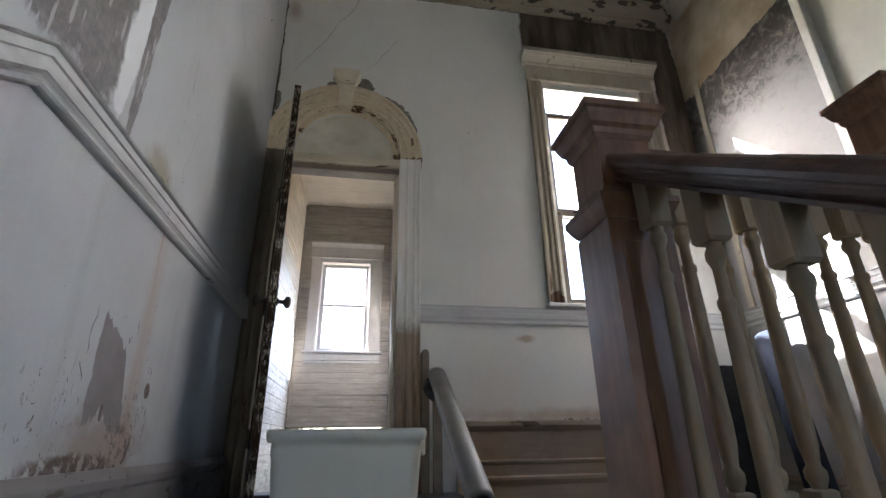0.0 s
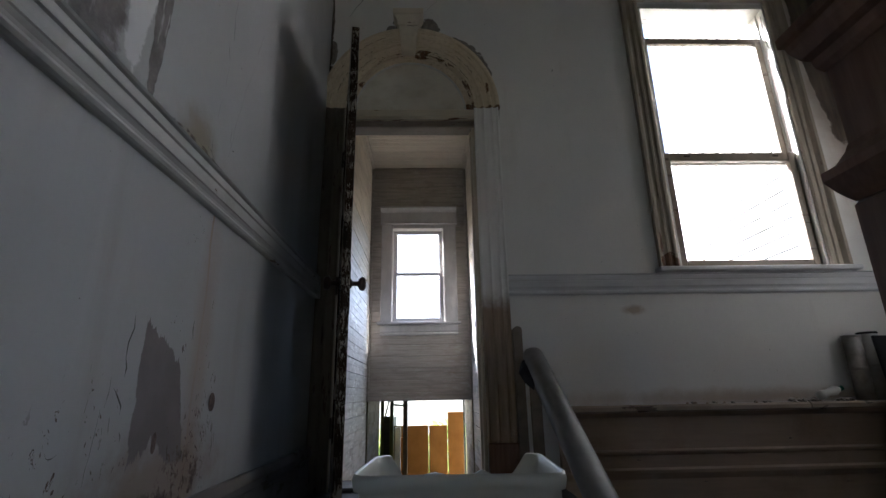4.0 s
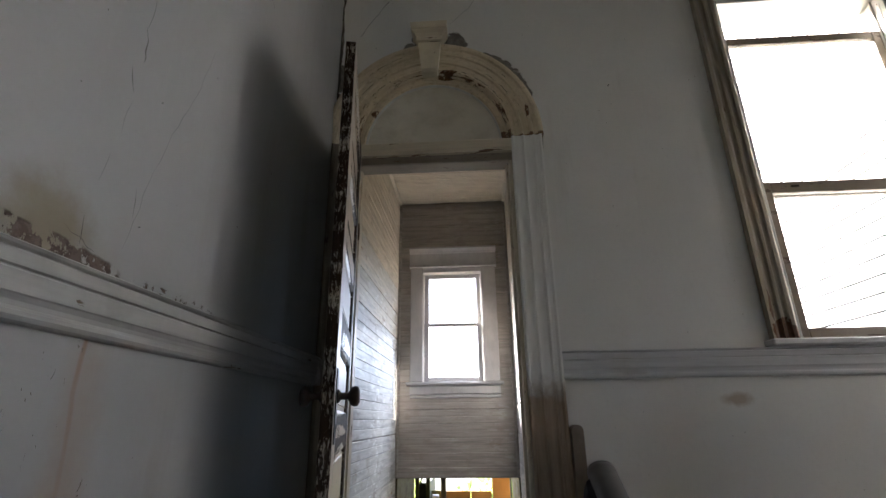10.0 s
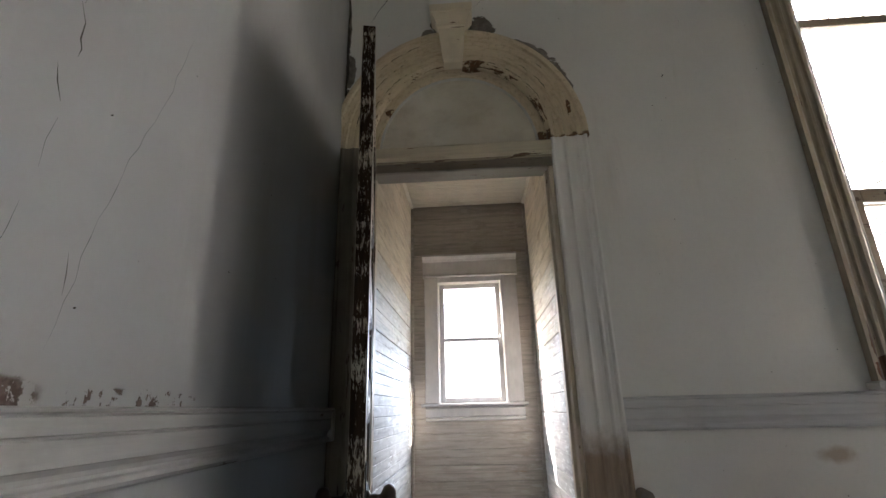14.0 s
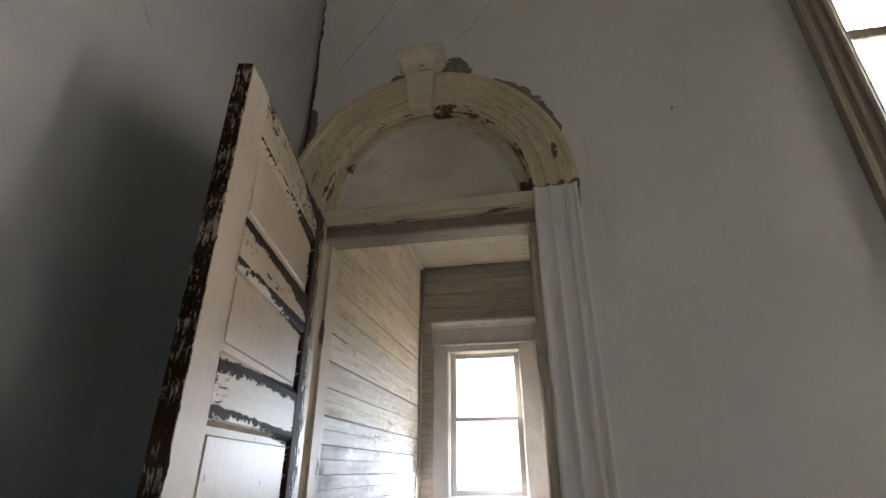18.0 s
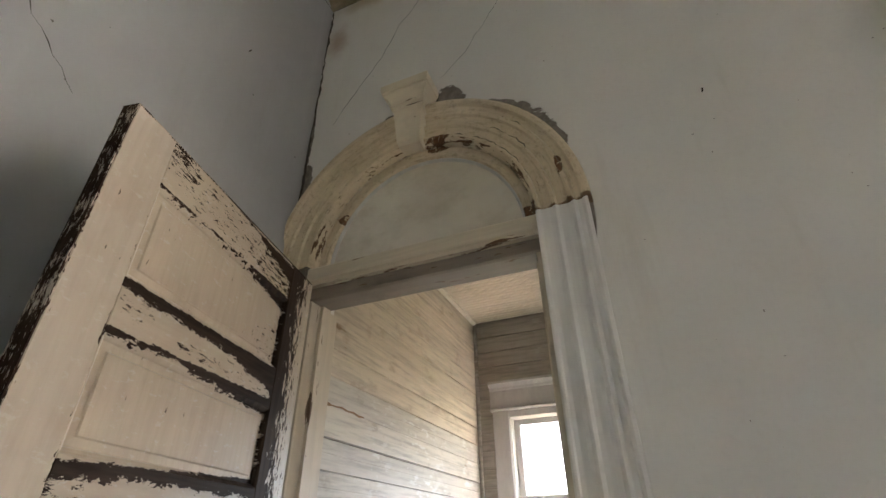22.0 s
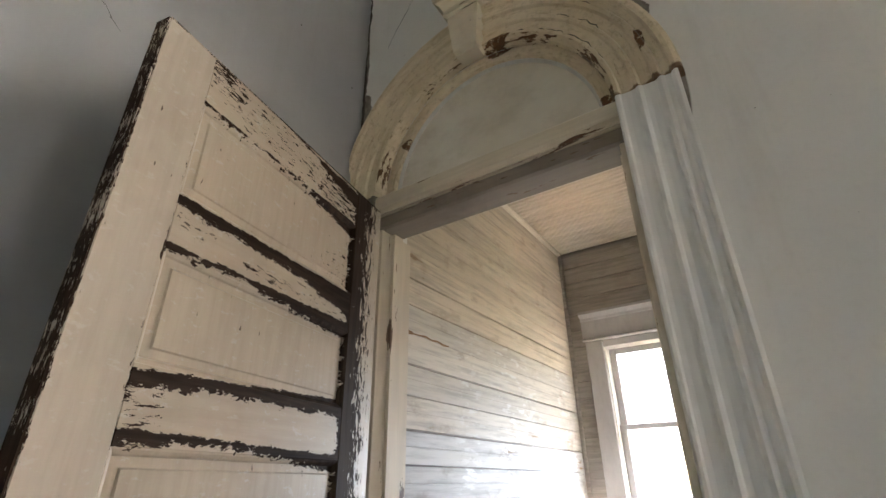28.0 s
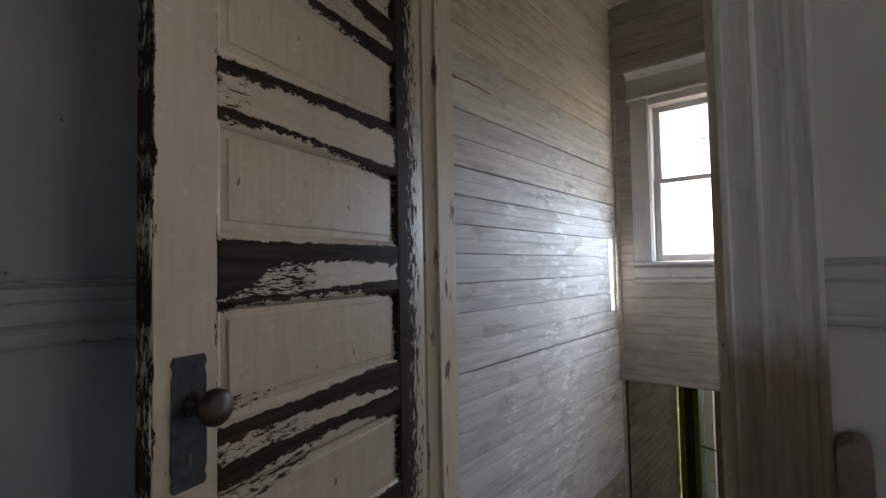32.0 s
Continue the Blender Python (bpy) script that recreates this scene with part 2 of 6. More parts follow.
    lath = m.mix(m.ramp(m.noise(o, 20, 6, 0.7), 0.35, 0.7), (0.12, 0.105, 0.10), (0.22, 0.20, 0.19))
    lath = m.mix(m.math("MULTIPLY", m.ramp(m.noise(m.coord((1, 45, 7)), 1.0, 2, 0.5), 0.60, 0.66), 0.6), lath, (0.5, 0.48, 0.46))
    c = m.mix(upper, c, lath)
    c = m.mix(patch, c, grey)
    # flakes
    brown = m.mix(m.ramp(m.noise(o, 60, 3, 0.6), 0.4, 0.6), (0.075, 0.048, 0.037), (0.135, 0.095, 0.078))
    fl = m.noise(m.coord((1, 1, 0.8)), 34, 5, 0.7)
    stroke = m.noise(m.coord((1, 62, 26)), 1.0, 3, 0.6, 1.2)
    cover = None
    for reg, src, thr in ((((0, 1.62, 1.285), (BIG, 0.185, 0.03), 0.35, 12, 0.1), fl, 0.465), (((0, 2.02, 1.278), (BIG, 0.17, 0.02), 0.35, 12, 0.1), fl, 0.55),
                          (((0, 1.52, 0.365), (BIG, 0.22, 0.045), 0.4, 12, 0.2), fl, 0.45), (((0, 1.76, 0.40), (BIG, 0.13, 0.08), 0.4, 10, 0.2), fl, 0.54),
                          (((0, 1.66, 0.77), (BIG, 0.07, 0.07), 0.4, 10, 0.3), stroke, 0.66), (((0, 1.85, 0.80), (BIG, 0.05, 0.10), 0.4, 10, 0.3), stroke, 0.66),
                          (((0, 1.86, 0.63), (BIG, 0.06, 0.08), 0.4, 10, 0.3), stroke, 0.62), (((0, 1.36, 0.50), (BIG, 0.16, 0.16), 0.3, 7, 0.3), stroke, 0.645),
                          (((0, 1.80, 0.50), (BIG, 0.14, 0.09), 0.4, 10, 0.3), stroke, 0.60), (((0, 1.05, 0.45), (BIG, 0.22, 0.12), 0.3, 7, 0.3), stroke, 0.68),
                          (((0, 1.74, 1.04), (BIG, 0.09, 0.10), 0.3, 7, 0.3), stroke, 0.675)):
        s = m.math("MULTIPLY", m.blob(*reg), m.ramp(src, thr, thr + 0.02))
        cover = s if cover is None else m.math("MAXIMUM", cover, s)
    cover = m.math("MAXIMUM", cover, m.many([((0, 1.903, 0.605), (BIG, 0.022, 0.026), 0.3, 20), ((0, 1.066, 0.547), (BIG, 0.008, 0.014), 1.1, 55), ((0, 1.05, 0.463), (BIG, 0.007, 0.008), 0.9, 70),
                                             ((0, 1.095, 0.42), (BIG, 0.030, 0.011), 1.3, 45), ((0, 1.612, 0.515), (BIG, 0.011, 0.024), 0.4, 30)]))
    c = m.mix(cover, c, brown)
    off = m.math("MAXIMUM", m.math("MAXIMUM", patch, upper), cover)
    m.bump(m.math("SUBTRACT", m.math("MULTIPLY", m.noise(o, 9, 5, 0.6), 0.6), m.math("MULTIPLY", off, 1.2)), 0.55, 0.004)
    return m.done(c, m.ramp(cloud, 0.3, 0.8, 0.55, 0.75))


def plaster(name, base, tint, lost=(), stained=(), lost_colour=(0.16, 0.135, 0.12), lost_light=(0.3, 0.27, 0.25), ring=None, dark=()):
    """Old painted plaster: mottled, with dirt; lost: where the coat has come off; stained: brown water marks; dark: where boards show."""
    m = Mat(name, 0.62)
    o = m.c.outputs["Object"]
    cloud = m.noise(o, 1.3, 4, 0.6)
    fine = m.noise(o, 55, 4, 0.65)
    c = m.mix(m.ramp(cloud, 0.3, 0.75), base, tint)
    drip = m.noise(m.coord((6, 6, 0.7)), 1.0, 5, 0.6)
    c = m.mix(m.math("MULTIPLY", m.ramp(drip, 0.58, 0.8), 0.30), c, (0.36, 0.31, 0.24))
    c = m.mix(m.math("MULTIPLY", m.ramp(fine, 0.45, 0.8), 0.10), c, (0.4, 0.37, 0.32))
    speck = m.noise(o, 60, 1, 0.5)
    c = m.mix(m.math("MULTIPLY", m.ramp(speck, 0.80, 0.82), 0.7), c, (0.16, 0.13, 0.1))
    height = m.math("MULTIPLY", m.noise(o, 9, 5, 0.6), 0.6)
    if stained:
        s = m.many(stained)
        c = m.mix(m.math("MULTIPLY", s, 0.65), c, (0.34, 0.22, 0.12))
    if lost:
        s = m.many(lost)
        if ring is not None:
            s = m.math("MAXIMUM", s, ring(m))
        under = m.mix(m.ramp(m.noise(o, 24, 6, 0.7), 0.35, 0.7), lost_colour, lost_light)
        c = m.mix(s, c, under)
        height = m.math("SUBTRACT", height, m.math("MULTIPLY", s, 1.2))
    if dark:
        s = m.many(dark)
        board = m.mix(m.ramp(m.noise(m.coord((9, 9, 1.2)), 1.0, 5, 0.65), 0.35, 0.7), (0.06, 0.046, 0.034), (0.20, 0.15, 0.105))
        c = m.mix(s, c, board)
        height = m.math("SUBTRACT", height, m.math("MULTIPLY", s, 2.0))
    m.bump(height, 0.55, 0.004)
    return m.done(c, m.ramp(cloud, 0.3, 0.8, 0.55, 0.75))


def painted_wood(name, paint, bare, chip=0.62, grain=(3, 60, 60), dirt=0.35, rough=0.5, chip_scale=1.0, chip_stretch=(4, 22, 22)):
    """Paint on wood with grain showing through, chipped to the bare wood; grain and chips run along the axis with the least scale."""
    m = Mat(name, rough)
    v = m.shifted(grain)
    g = m.noise(v, 1.0, 4, 0.6)
    c = m.mix(m.ramp(g, 0.35, 0.7), paint, tuple(p * 0.9 for p in paint))
    d = m.noise(m.shifted((2.5, 2.5, 2.5)), 1.0, 5, 0.65)
    c = m.mix(m.math("MULTIPLY", m.ramp(d, 0.5, 0.75), dirt), c, tuple(p * 0.5 * q for p, q in zip(paint, (1, 0.92, 0.8))))
    k = m.noise(m.shifted(tuple(s * chip_scale for s in chip_stretch)), 1.0, 6, 0.62)
    s = m.ramp(k, chip, chip + 0.015)
    b = m.mix(m.ramp(g, 0.3, 0.7), bare, tuple(x * 0.6 for x in bare))
    c = m.mix(s, c, b)
    m.bump(m.math("SUBTRACT", m.math("MULTIPLY", g, 0.35), s), 0.5, 0.0015)
    return m.done(c, m.ramp(d, 0.3, 0.8, rough - 0.1, rough + 0.2))


def door_paint(name, base=0.0, side=0.0, thr=0.55, stretch=(9, 9, 55), grain=(70, 70, 5)):
    """Cream paint over dark brown on the door: flaked along the part's sides (side) or all over (base)."""
    m = Mat(name, 0.5, 0.0, 0.22)
    g = m.xyz(m.c.outputs["Generated"])
    sd = m.math("POWER", m.math("MULTIPLY", m.math("ABSOLUTE", m.math("SUBTRACT", g[0], 0.5)), 2.0), 6.0)
    n = m.noise(m.shifted(stretch), 1.0, 5, 0.7)
    fine = m.noise(m.shifted(tuple(k * 3.2 for k in stretch)), 1.0, 3, 0.6)
    big = m.noise(m.shifted((6, 6, 11)), 1.0, 2, 0.5)
    val = m.math("ADD", m.math("MULTIPLY", m.math("SUBTRACT", n, 0.5), 1.5), m.math("MULTIPLY", m.math("SUBTRACT", big, 0.5), 1.15))
    val = m.math("ADD", val, m.math("MULTIPLY", m.math("SUBTRACT", fine, 0.5), 0.95))
    if side:
        val = m.math("ADD", val, m.math("MULTIPLY", sd, side))
    s = m.ramp(m.math("ADD", val, base), thr, thr + 0.03)
    gr = m.noise(m.shifted(grain), 1.0, 4, 0.6)
    c = m.mix(m.ramp(gr, 0.35, 0.7), (0.43, 0.365, 0.295), (0.395, 0.335, 0.265))
    d = m.noise(m.shifted((5, 5, 5)), 1.0, 5, 0.65)
    c = m.mix(m.math("MULTIPLY", m.ramp(d, 0.45, 0.75), 0.4), c, (0.30, 0.235, 0.165))
    worn = m.noise(m.shifted((30, 30, 60)), 1.0, 4, 0.7)
    c = m.mix(m.math("MULTIPLY", m.ramp(worn, 0.57, 0.68), 0.6), c, (0.46, 0.415, 0.36))
    c = m.mix(m.math("MULTIPLY", m.ramp(m.noise(m.shifted((55, 55, 18)), 1.0, 2, 0.5), 0.735, 0.75), 0.85), c, (0.07, 0.045, 0.03))
    bare = m.mix(m.ramp(gr, 0.3, 0.75), (0.022, 0.012, 0.007), (0.042, 0.025, 0.016))
    c = m.mix(s, c, bare)
    m.bump(m.math("SUBTRACT", m.math("MULTIPLY", gr, 0.3), s), 0.6, 0.0015)
    m.put(m.ramp(s, 0, 1, 0.22, 0.06), m.b.inputs["Specular IOR Level"])
    return m.done(c, m.ramp(s, 0, 1, 0.42, 0.7))


def dark_wood(name, a, b, grain=(55, 55, 4), rough=0.42):
    m = Mat(name, rough)
    g = m.noise(m.shifted(grain), 1.0, 5, 0.65)
    w = m.noise(m.shifted((3, 3, 3)), 1.0, 4, 0.6)
    c = m.mix(m.ramp(g, 0.3, 0.7), a, b)
    c = m.mix(m.math("MULTIPLY", m.ramp(w, 0.5, 0.75), 0.5), c, tuple(min(1, x * 1.9) for x in b))
    m.bump(g, 0.25, 0.001)
    return m.done(c, m.ramp(w, 0.3, 0.8, rough, rough + 0.25))


def plain(name, colour, rough=0.5, metallic=0.0, vary=0.25, scale=8.0, bump=0.1, specular=0.4):
    m = Mat(name, rough, metallic, specular)
    n = m.noise(m.shifted((1, 1, 1)), scale, 4, 0.6)
    c = m.mix(m.ramp(n, 0.3, 0.75), colour, tuple(x * (1 - vary) for x in colour))
    m.bump(n, bump, 0.002)
    return m.done(c, m.ramp(n, 0.3, 0.8, rough, min(1, rough + 0.15)))


def leaf_material(name, colour, through):
    """Leaves that let light through."""
    m = Mat(name, 0.6, 0.0, 0.2)
    n = m.noise(m.c.outputs["Object"], 2.5, 3, 0.6)
    m.done(m.mix(m.ramp(n, 0.3, 0.7), colour, tuple(k * 0.6 for k in colour)))
    tr, mx = m.node("ShaderNodeBsdfTranslucent"), m.node("ShaderNodeMixShader")
    m.put(through, tr.inputs[0])
    mx.inputs[0].default_value = 0.5
    m.put(m.b.outputs[0], mx.inputs[1])
    m.put(tr.outputs[0], mx.inputs[2])
    m.put(mx.outputs[0], m.t.nodes["Material Output"].inputs[0])
    return m.m


def glass_pane(name):
    """Thin clear glass with a weak even reflection."""
    m = bpy.data.materials.new(name)
    m.use_nodes = True
    t = m.node_tree
    t.nodes.clear()
    out, tr, gl, mx = (t.nodes.new("ShaderNode" + k) for k in ("OutputMaterial", "BsdfTransparent", "BsdfGlossy", "MixShader"))
    gl.inputs["Roughness"].default_value = 0.03
    mx.inputs[0].default_value = 0.04
    t.links.new(tr.outputs[0], mx.inputs[1])
    t.links.new(gl.outputs[0], mx.inputs[2])
    t.links.new(mx.outputs[0], out.inputs[0])
    return m


# left wall lies in the plane x = LW, far wall in y = FW, right wall in x = RW; the landing is z = 0
LW, FW, RW, CEIL = -0.725, 3.145, 2.82, 4.30
VL, VR, VB, VTOP = -0.658, 0.335, 5.093, 2.958       # the back stair's porch: its walls, end wall and ceiling
DOOR_L, DOOR_R, SILL, HEAD = -0.60, 0.236, 0.16, 2.278   # the doorway
ARCH_X = (DOOR_L + DOOR_R) / 2
WIN_L, WIN_R, WIN_B, WIN_T = 1.44, 2.365, 1.30, 3.28    # the landing window
BW_L, BW_R, BW_B, BW_T = -0.44, 0.09, 1.29, 2.26       # the porch window

M_LEFT = left_plaster("wall_paint_left")


def arch_gap(m):
    """The ragged strip of lost plaster that follows the arch outside, on its right shoulder."""
    g = m.xyz(m.coord((1 / 0.587, 1, 1 / 0.628), (-ARCH_X / 0.587, 0, -2.405 / 0.628)))
    d = m.math("SQRT", m.math("ADD", m.math("MULTIPLY", g[0], g[0]), m.math("MULTIPLY", g[2], g[2])))
    tooth = m.noise(m.coord((1.0, 1.0, 2.6)), 22, 3, 0.6)
    w = m.math("ADD", m.math("MULTIPLY", m.ramp(m.noise(m.coord((1, 1, 1), (0.35, 0, 0)), 5.5, 2, 0.5), 0.35, 0.62), 0.085), m.math("MULTIPLY", tooth, 0.06))
    w = m.math("MULTIPLY", w, m.math("MULTIPLY", m.ramp(g[0], 0.22, 0.62), m.ramp(g[2], 0.25, 0.6)))
    inside = m.ramp(m.math("SUBTRACT", d, w), 0.996, 1.004, 1.0, 0.0)
    return m.math("MULTIPLY", inside, m.ramp(g[0], 0.2, 0.22))


M_FAR = plaster("wall_paint_far", (0.75, 0.725, 0.685), (0.69, 0.665, 0.625),
    lost=[((-0.05, 0, 3.06), (0.07, BIG, 0.07), 0.6, 24), ((-0.31, 0, 3.04), (0.035, BIG, 0.04), 0.6, 24), ((0.215, 0, 2.885), (0.05, BIG, 0.035), 0.35, 18),
          ((-0.71, 0, 2.86), (0.035, BIG, 0.10), 0.5, 22), ((-0.72, 0, 2.62), (0.035, BIG, 0.13), 0.6, 24), ((-0.725, 0, 3.1), (0.018, BIG, 0.2), 0.7, 24)],
    dark=[((2.05, 0, 3.87), (0.745, BIG, 0.26), 0.06, 9, 0.02, True), ((2.70, 0, 3.1), (0.15, BIG, 0.95), 0.25, 6)],
    stained=[((1.128, 0, 1.065), (0.06, BIG, 0.025), 0.7, 14, 0.5), ((1.75, 0, 0.57), (0.8, BIG, 0.035), 0.9, 7, 0.9), ((-0.66, 0, 3.78), (0.05, BIG, 0.10), 0.8, 9, 0.8), ((-0.45, 0, 4.06), (0.18, BIG, 0.06), 0.8, 6, 0.8),
             ((2.7, 0, 3.0), (0.2, BIG, 1.2), 0.6, 4, 0.6)],
    lost_colour=(0.15, 0.125, 0.105), lost_light=(0.27, 0.24, 0.21), ring=arch_gap)
def right_material():
    """Torn wallpaper: a cream sheet above a slanting tear, below it bare wall, black with mould at the top and paler
    lower down.
    """
    m = Mat("wall_paper_right", 0.75)
    o = m.c.outputs["Object"]
    p = m.xyz(o)
    rag = m.math("MULTIPLY", m.math("SUBTRACT", m.noise(o, 7, 5, 0.6), 0.5), 0.16)
    tear = m.math("ADD", m.math("SUBTRACT", p[2], m.math("MULTIPLY", p[1], -0.06)), rag)
    paper = m.mix(m.ramp(m.noise(o, 3.0, 4, 0.6), 0.3, 0.7), (0.52, 0.45, 0.33), (0.34, 0.265, 0.17))
    low = m.ramp(m.math("ADD", p[2], m.math("MULTIPLY", rag, 3.0)), 2.55, 3.15)
    spots = m.noise(m.coord((1, 1, 1)), 11, 9, 0.8, 0.8)
    grey = m.mix(low, (0.31, 0.30, 0.285), (0.20, 0.185, 0.17))
    mould = m.math("MULTIPLY", m.ramp(m.math("ADD", spots, m.math("MULTIPLY", low, 0.16)), 0.50, 0.70), m.ramp(low, 0.0, 0.7, 0.18, 0.80))
    c = m.mix(mould, grey, (0.03, 0.028, 0.026))
    c = m.mix(m.ramp(m.noise(m.coord((1, 40, 40)), 1.0, 3, 0.6), 0.70, 0.74), c, (0.42, 0.37, 0.33))
    c = m.mix(m.ramp(tear, 3.44, 3.445), c, paper)
    m.bump(m.math("ADD", spots, m.ramp(tear, 3.44, 3.445)), 0.5, 0.004)
    return m.done(c)


M_RIGHT = right_material()
M_HALL = plaster("wall_paint_hall", (0.62, 0.60, 0.50), (0.52, 0.50, 0.42))
M_CEIL = plaster("ceiling_plaster", (0.5, 0.49, 0.45), (0.36, 0.34, 0.3), lost=[((1.9, 2.5, 0), (1.3, 0.9, BIG), 0.2, 4), ((-0.4, 2.9, 0), (0.3, 0.2, BIG), 0.6, 8)], lost_colour=(0.02, 0.016, 0.013), lost_light=(0.055, 0.042, 0.032))
M_TRIM = painted_wood("white_trim_paint", (0.45, 0.445, 0.43), (0.20, 0.15, 0.11), 0.68, (40, 4, 60), 0.7, chip_stretch=(12, 5, 22))
M_BASE = painted_wood("grimy_base_paint", (0.20, 0.18, 0.165), (0.13, 0.095, 0.07), 0.60, (40, 4, 60), 0.8, chip_stretch=(12, 6, 22))
M_TRIM_X = painted_wood("white_trim_paint_far", (0.59, 0.58, 0.575), (0.30, 0.24, 0.18), 0.72, (4, 40, 60), 0.35, chip_stretch=(5, 12, 22))
M_WAIN = painted_wood("brown_wainscot_paint", (0.31, 0.228, 0.16), (0.10, 0.07, 0.05), 0.70, (4, 40, 60), 0.5, chip_stretch=(5, 12, 22))
M_CREAM = painted_wood("cream_arch_paint", (0.69, 0.60, 0.455), (0.17, 0.095, 0.05), 0.665, (9, 9, 9), 0.6, chip_stretch=(9, 22, 30))
M_CREAM_Z = painted_wood("cream_window_paint", (0.43, 0.38, 0.295), (0.18, 0.11, 0.065), 0.655, (45, 45, 4), 0.4, chip_stretch=(20, 20, 4))
M_JAMB = painted_wood("cream_jamb_paint", (0.58, 0.505, 0.395), (0.15, 0.095, 0.06), 0.63, (45, 45, 4), 0.5, chip_stretch=(34, 34, 7))
M_PORCH = painted_wood("porch_trim_paint", (0.45, 0.425, 0.41), (0.34, 0.29, 0.24), 0.73, (20, 20, 8), 0.3)
M_SASH = painted_wood("sash_paint", (0.62, 0.60, 0.55), (0.24, 0.17, 0.11), 0.66, (25, 25, 10), 0.4)
# landing sashes stand against the light: that shade is put into a darker brown
M_SASH_BACKLIT = painted_wood("backlit_sash_paint", (0.27, 0.215, 0.16), (0.12, 0.08, 0.05), 0.62, (20, 20, 20), 0.5)
M_NEWEL = dark_wood("newel_wood", (0.125, 0.060, 0.032), (0.185, 0.098, 0.055))
M_RAIL = dark_wood("rail_wood", (0.066, 0.034, 0.022), (0.105, 0.058, 0.038), (55, 4, 55))
M_BAL = dark_wood("baluster_paint", (0.31, 0.225, 0.135), (0.23, 0.165, 0.095), (40, 40, 5), 0.55)
M_FLOOR = dark_wood("floor_boards", (0.065, 0.044, 0.032), (0.115, 0.082, 0.062), (6, 60, 60), 0.5)
M_SILLBLACK = dark_wood("dark_threshold", (0.03, 0.028, 0.03), (0.06, 0.055, 0.055), (5, 50, 50), 0.3)
M_LEDGE = painted_wood("worn_ledge_paint", (0.37, 0.30, 0.225), (0.16, 0.12, 0.09), 0.6, (4, 40, 60), 0.5, chip_stretch=(6, 20, 20))
M_CRACK = plain("crack_shadow", (0.075, 0.065, 0.058), 0.9)
M_TUB = plain("white_plastic", (0.64, 0.635, 0.575), 0.35, 0, 0.06, 3.0, 0.03)
M_ROLL = plain("grey_vinyl", (0.165, 0.158, 0.15), 0.4, 0, 0.25, 6.0, 0.05)
M_BRASS = plain("dark_bronze", (0.055, 0.04, 0.03), 0.38, 0.6, 0.4, 30.0, 0.2)
M_KNOB = plain("brown_knob", (0.055, 0.032, 0.021), 0.28, 0.0, 0.5, 40.0, 0.1)
M_PLATE = plain("verdigris_plate", (0.036, 0.041, 0.043), 0.55, 0.3, 0.5, 45.0, 0.3)
M_PANE = glass_pane("window_glass")
M_CAN = plain("tin_can", (0.62, 0.62, 0.61), 0.38, 0.55, 0.3, 12.0, 0.05)
M_BLACK = plain("black_cloth", (0.02, 0.02, 0.024), 0.7, 0, 0.3, 14.0, 0.2)
M_BLUE = plain("slate_blue_vinyl", (0.035, 0.041, 0.058), 0.8, 0, 0.3, 6.0, 0.1, 0.08)
M_PLY = plain("orange_plywood", (0.36, 0.15, 0.03), 0.9, 0, 0.25, 5.0, 0.1, 0.08)
M_POST = plain("raw_stud_wood", (0.27, 0.205, 0.12), 0.7, 0, 0.35, 7.0, 0.2)
M_SIDING = plain("white_clapboard", (0.80, 0.79, 0.76), 0.6, 0, 0.1, 4.0, 0.1)
M_GROUND = plain("yard_ground", (0.15, 0.14, 0.09), 0.9, 0, 0.5, 1.5, 0.4)
M_LEAF = leaf_material("leaf_green", (0.17, 0.22, 0.07), (0.34, 0.42, 0.10))
M_BARK = plain("tree_bark", (0.12, 0.09, 0.065), 0.85, 0, 0.4, 12.0, 0.5)


def lunette_material():
    m = Mat("dusty_painted_pane", 0.35)
    o = m.c.outputs["Object"]
    n = m.noise(o, 2.6, 4, 0.6)
    c = m.mix(m.ramp(n, 0.3, 0.7), (0.76, 0.71, 0.61), (0.64, 0.58, 0.47))
    c = m.mix(m.math("MULTIPLY", m.ramp(m.noise(m.coord((1, 1, 1.4), (2, 0, 5)), 4.5, 5, 0.65), 0.44, 0.68), 0.42), c, (0.45, 0.385, 0.275))
    c = m.mix(m.math("MULTIPLY", m.ramp(m.noise(o, 30, 4, 0.7), 0.55, 0.8), 0.4), c, (0.68, 0.66, 0.61))
    return m.done(c, m.ramp(n, 0.3, 0.8, 0.3, 0.55))


def casing_material():
    """The right-hand door casing: white paint, which stops in a ragged line and leaves the old brown coat below."""
    m = Mat("half_painted_casing", 0.5)
    z = m.xyz(m.c.outputs["Object"])[2]
    g = m.noise(m.coord((60, 60, 4)), 1.0, 4, 0.6)
    n = m.noise(m.c.outputs["Object"], 26, 4, 0.6)
    s = m.ramp(m.math("ADD", z, m.math("MULTIPLY", m.math("SUBTRACT", n, 0.5), 0.10)), 1.06, 1.20)
    white = m.mix(m.ramp(g, 0.3, 0.75), (0.78, 0.755, 0.72), (0.74, 0.715, 0.68))
    brown = m.mix(m.ramp(g, 0.3, 0.75), (0.34, 0.25, 0.175), (0.25, 0.178, 0.122))
    low = m.ramp(m.math("ADD", z, m.math("MULTIPLY", m.math("SUBTRACT", n, 0.5), 0.05)), 0.35, 0.37)
    brown = m.mix(low, (0.13, 0.09, 0.06), brown)
    k = m.noise(m.coord((30, 30, 6)), 1.0, 5, 0.6)
    c = m.mix(s, brown, white)
    c = m.mix(m.ramp(k, 0.755, 0.765), c, (0.22, 0.16, 0.11))
    m.bump(g, 0.03, 0.001)
    return m.done(c)


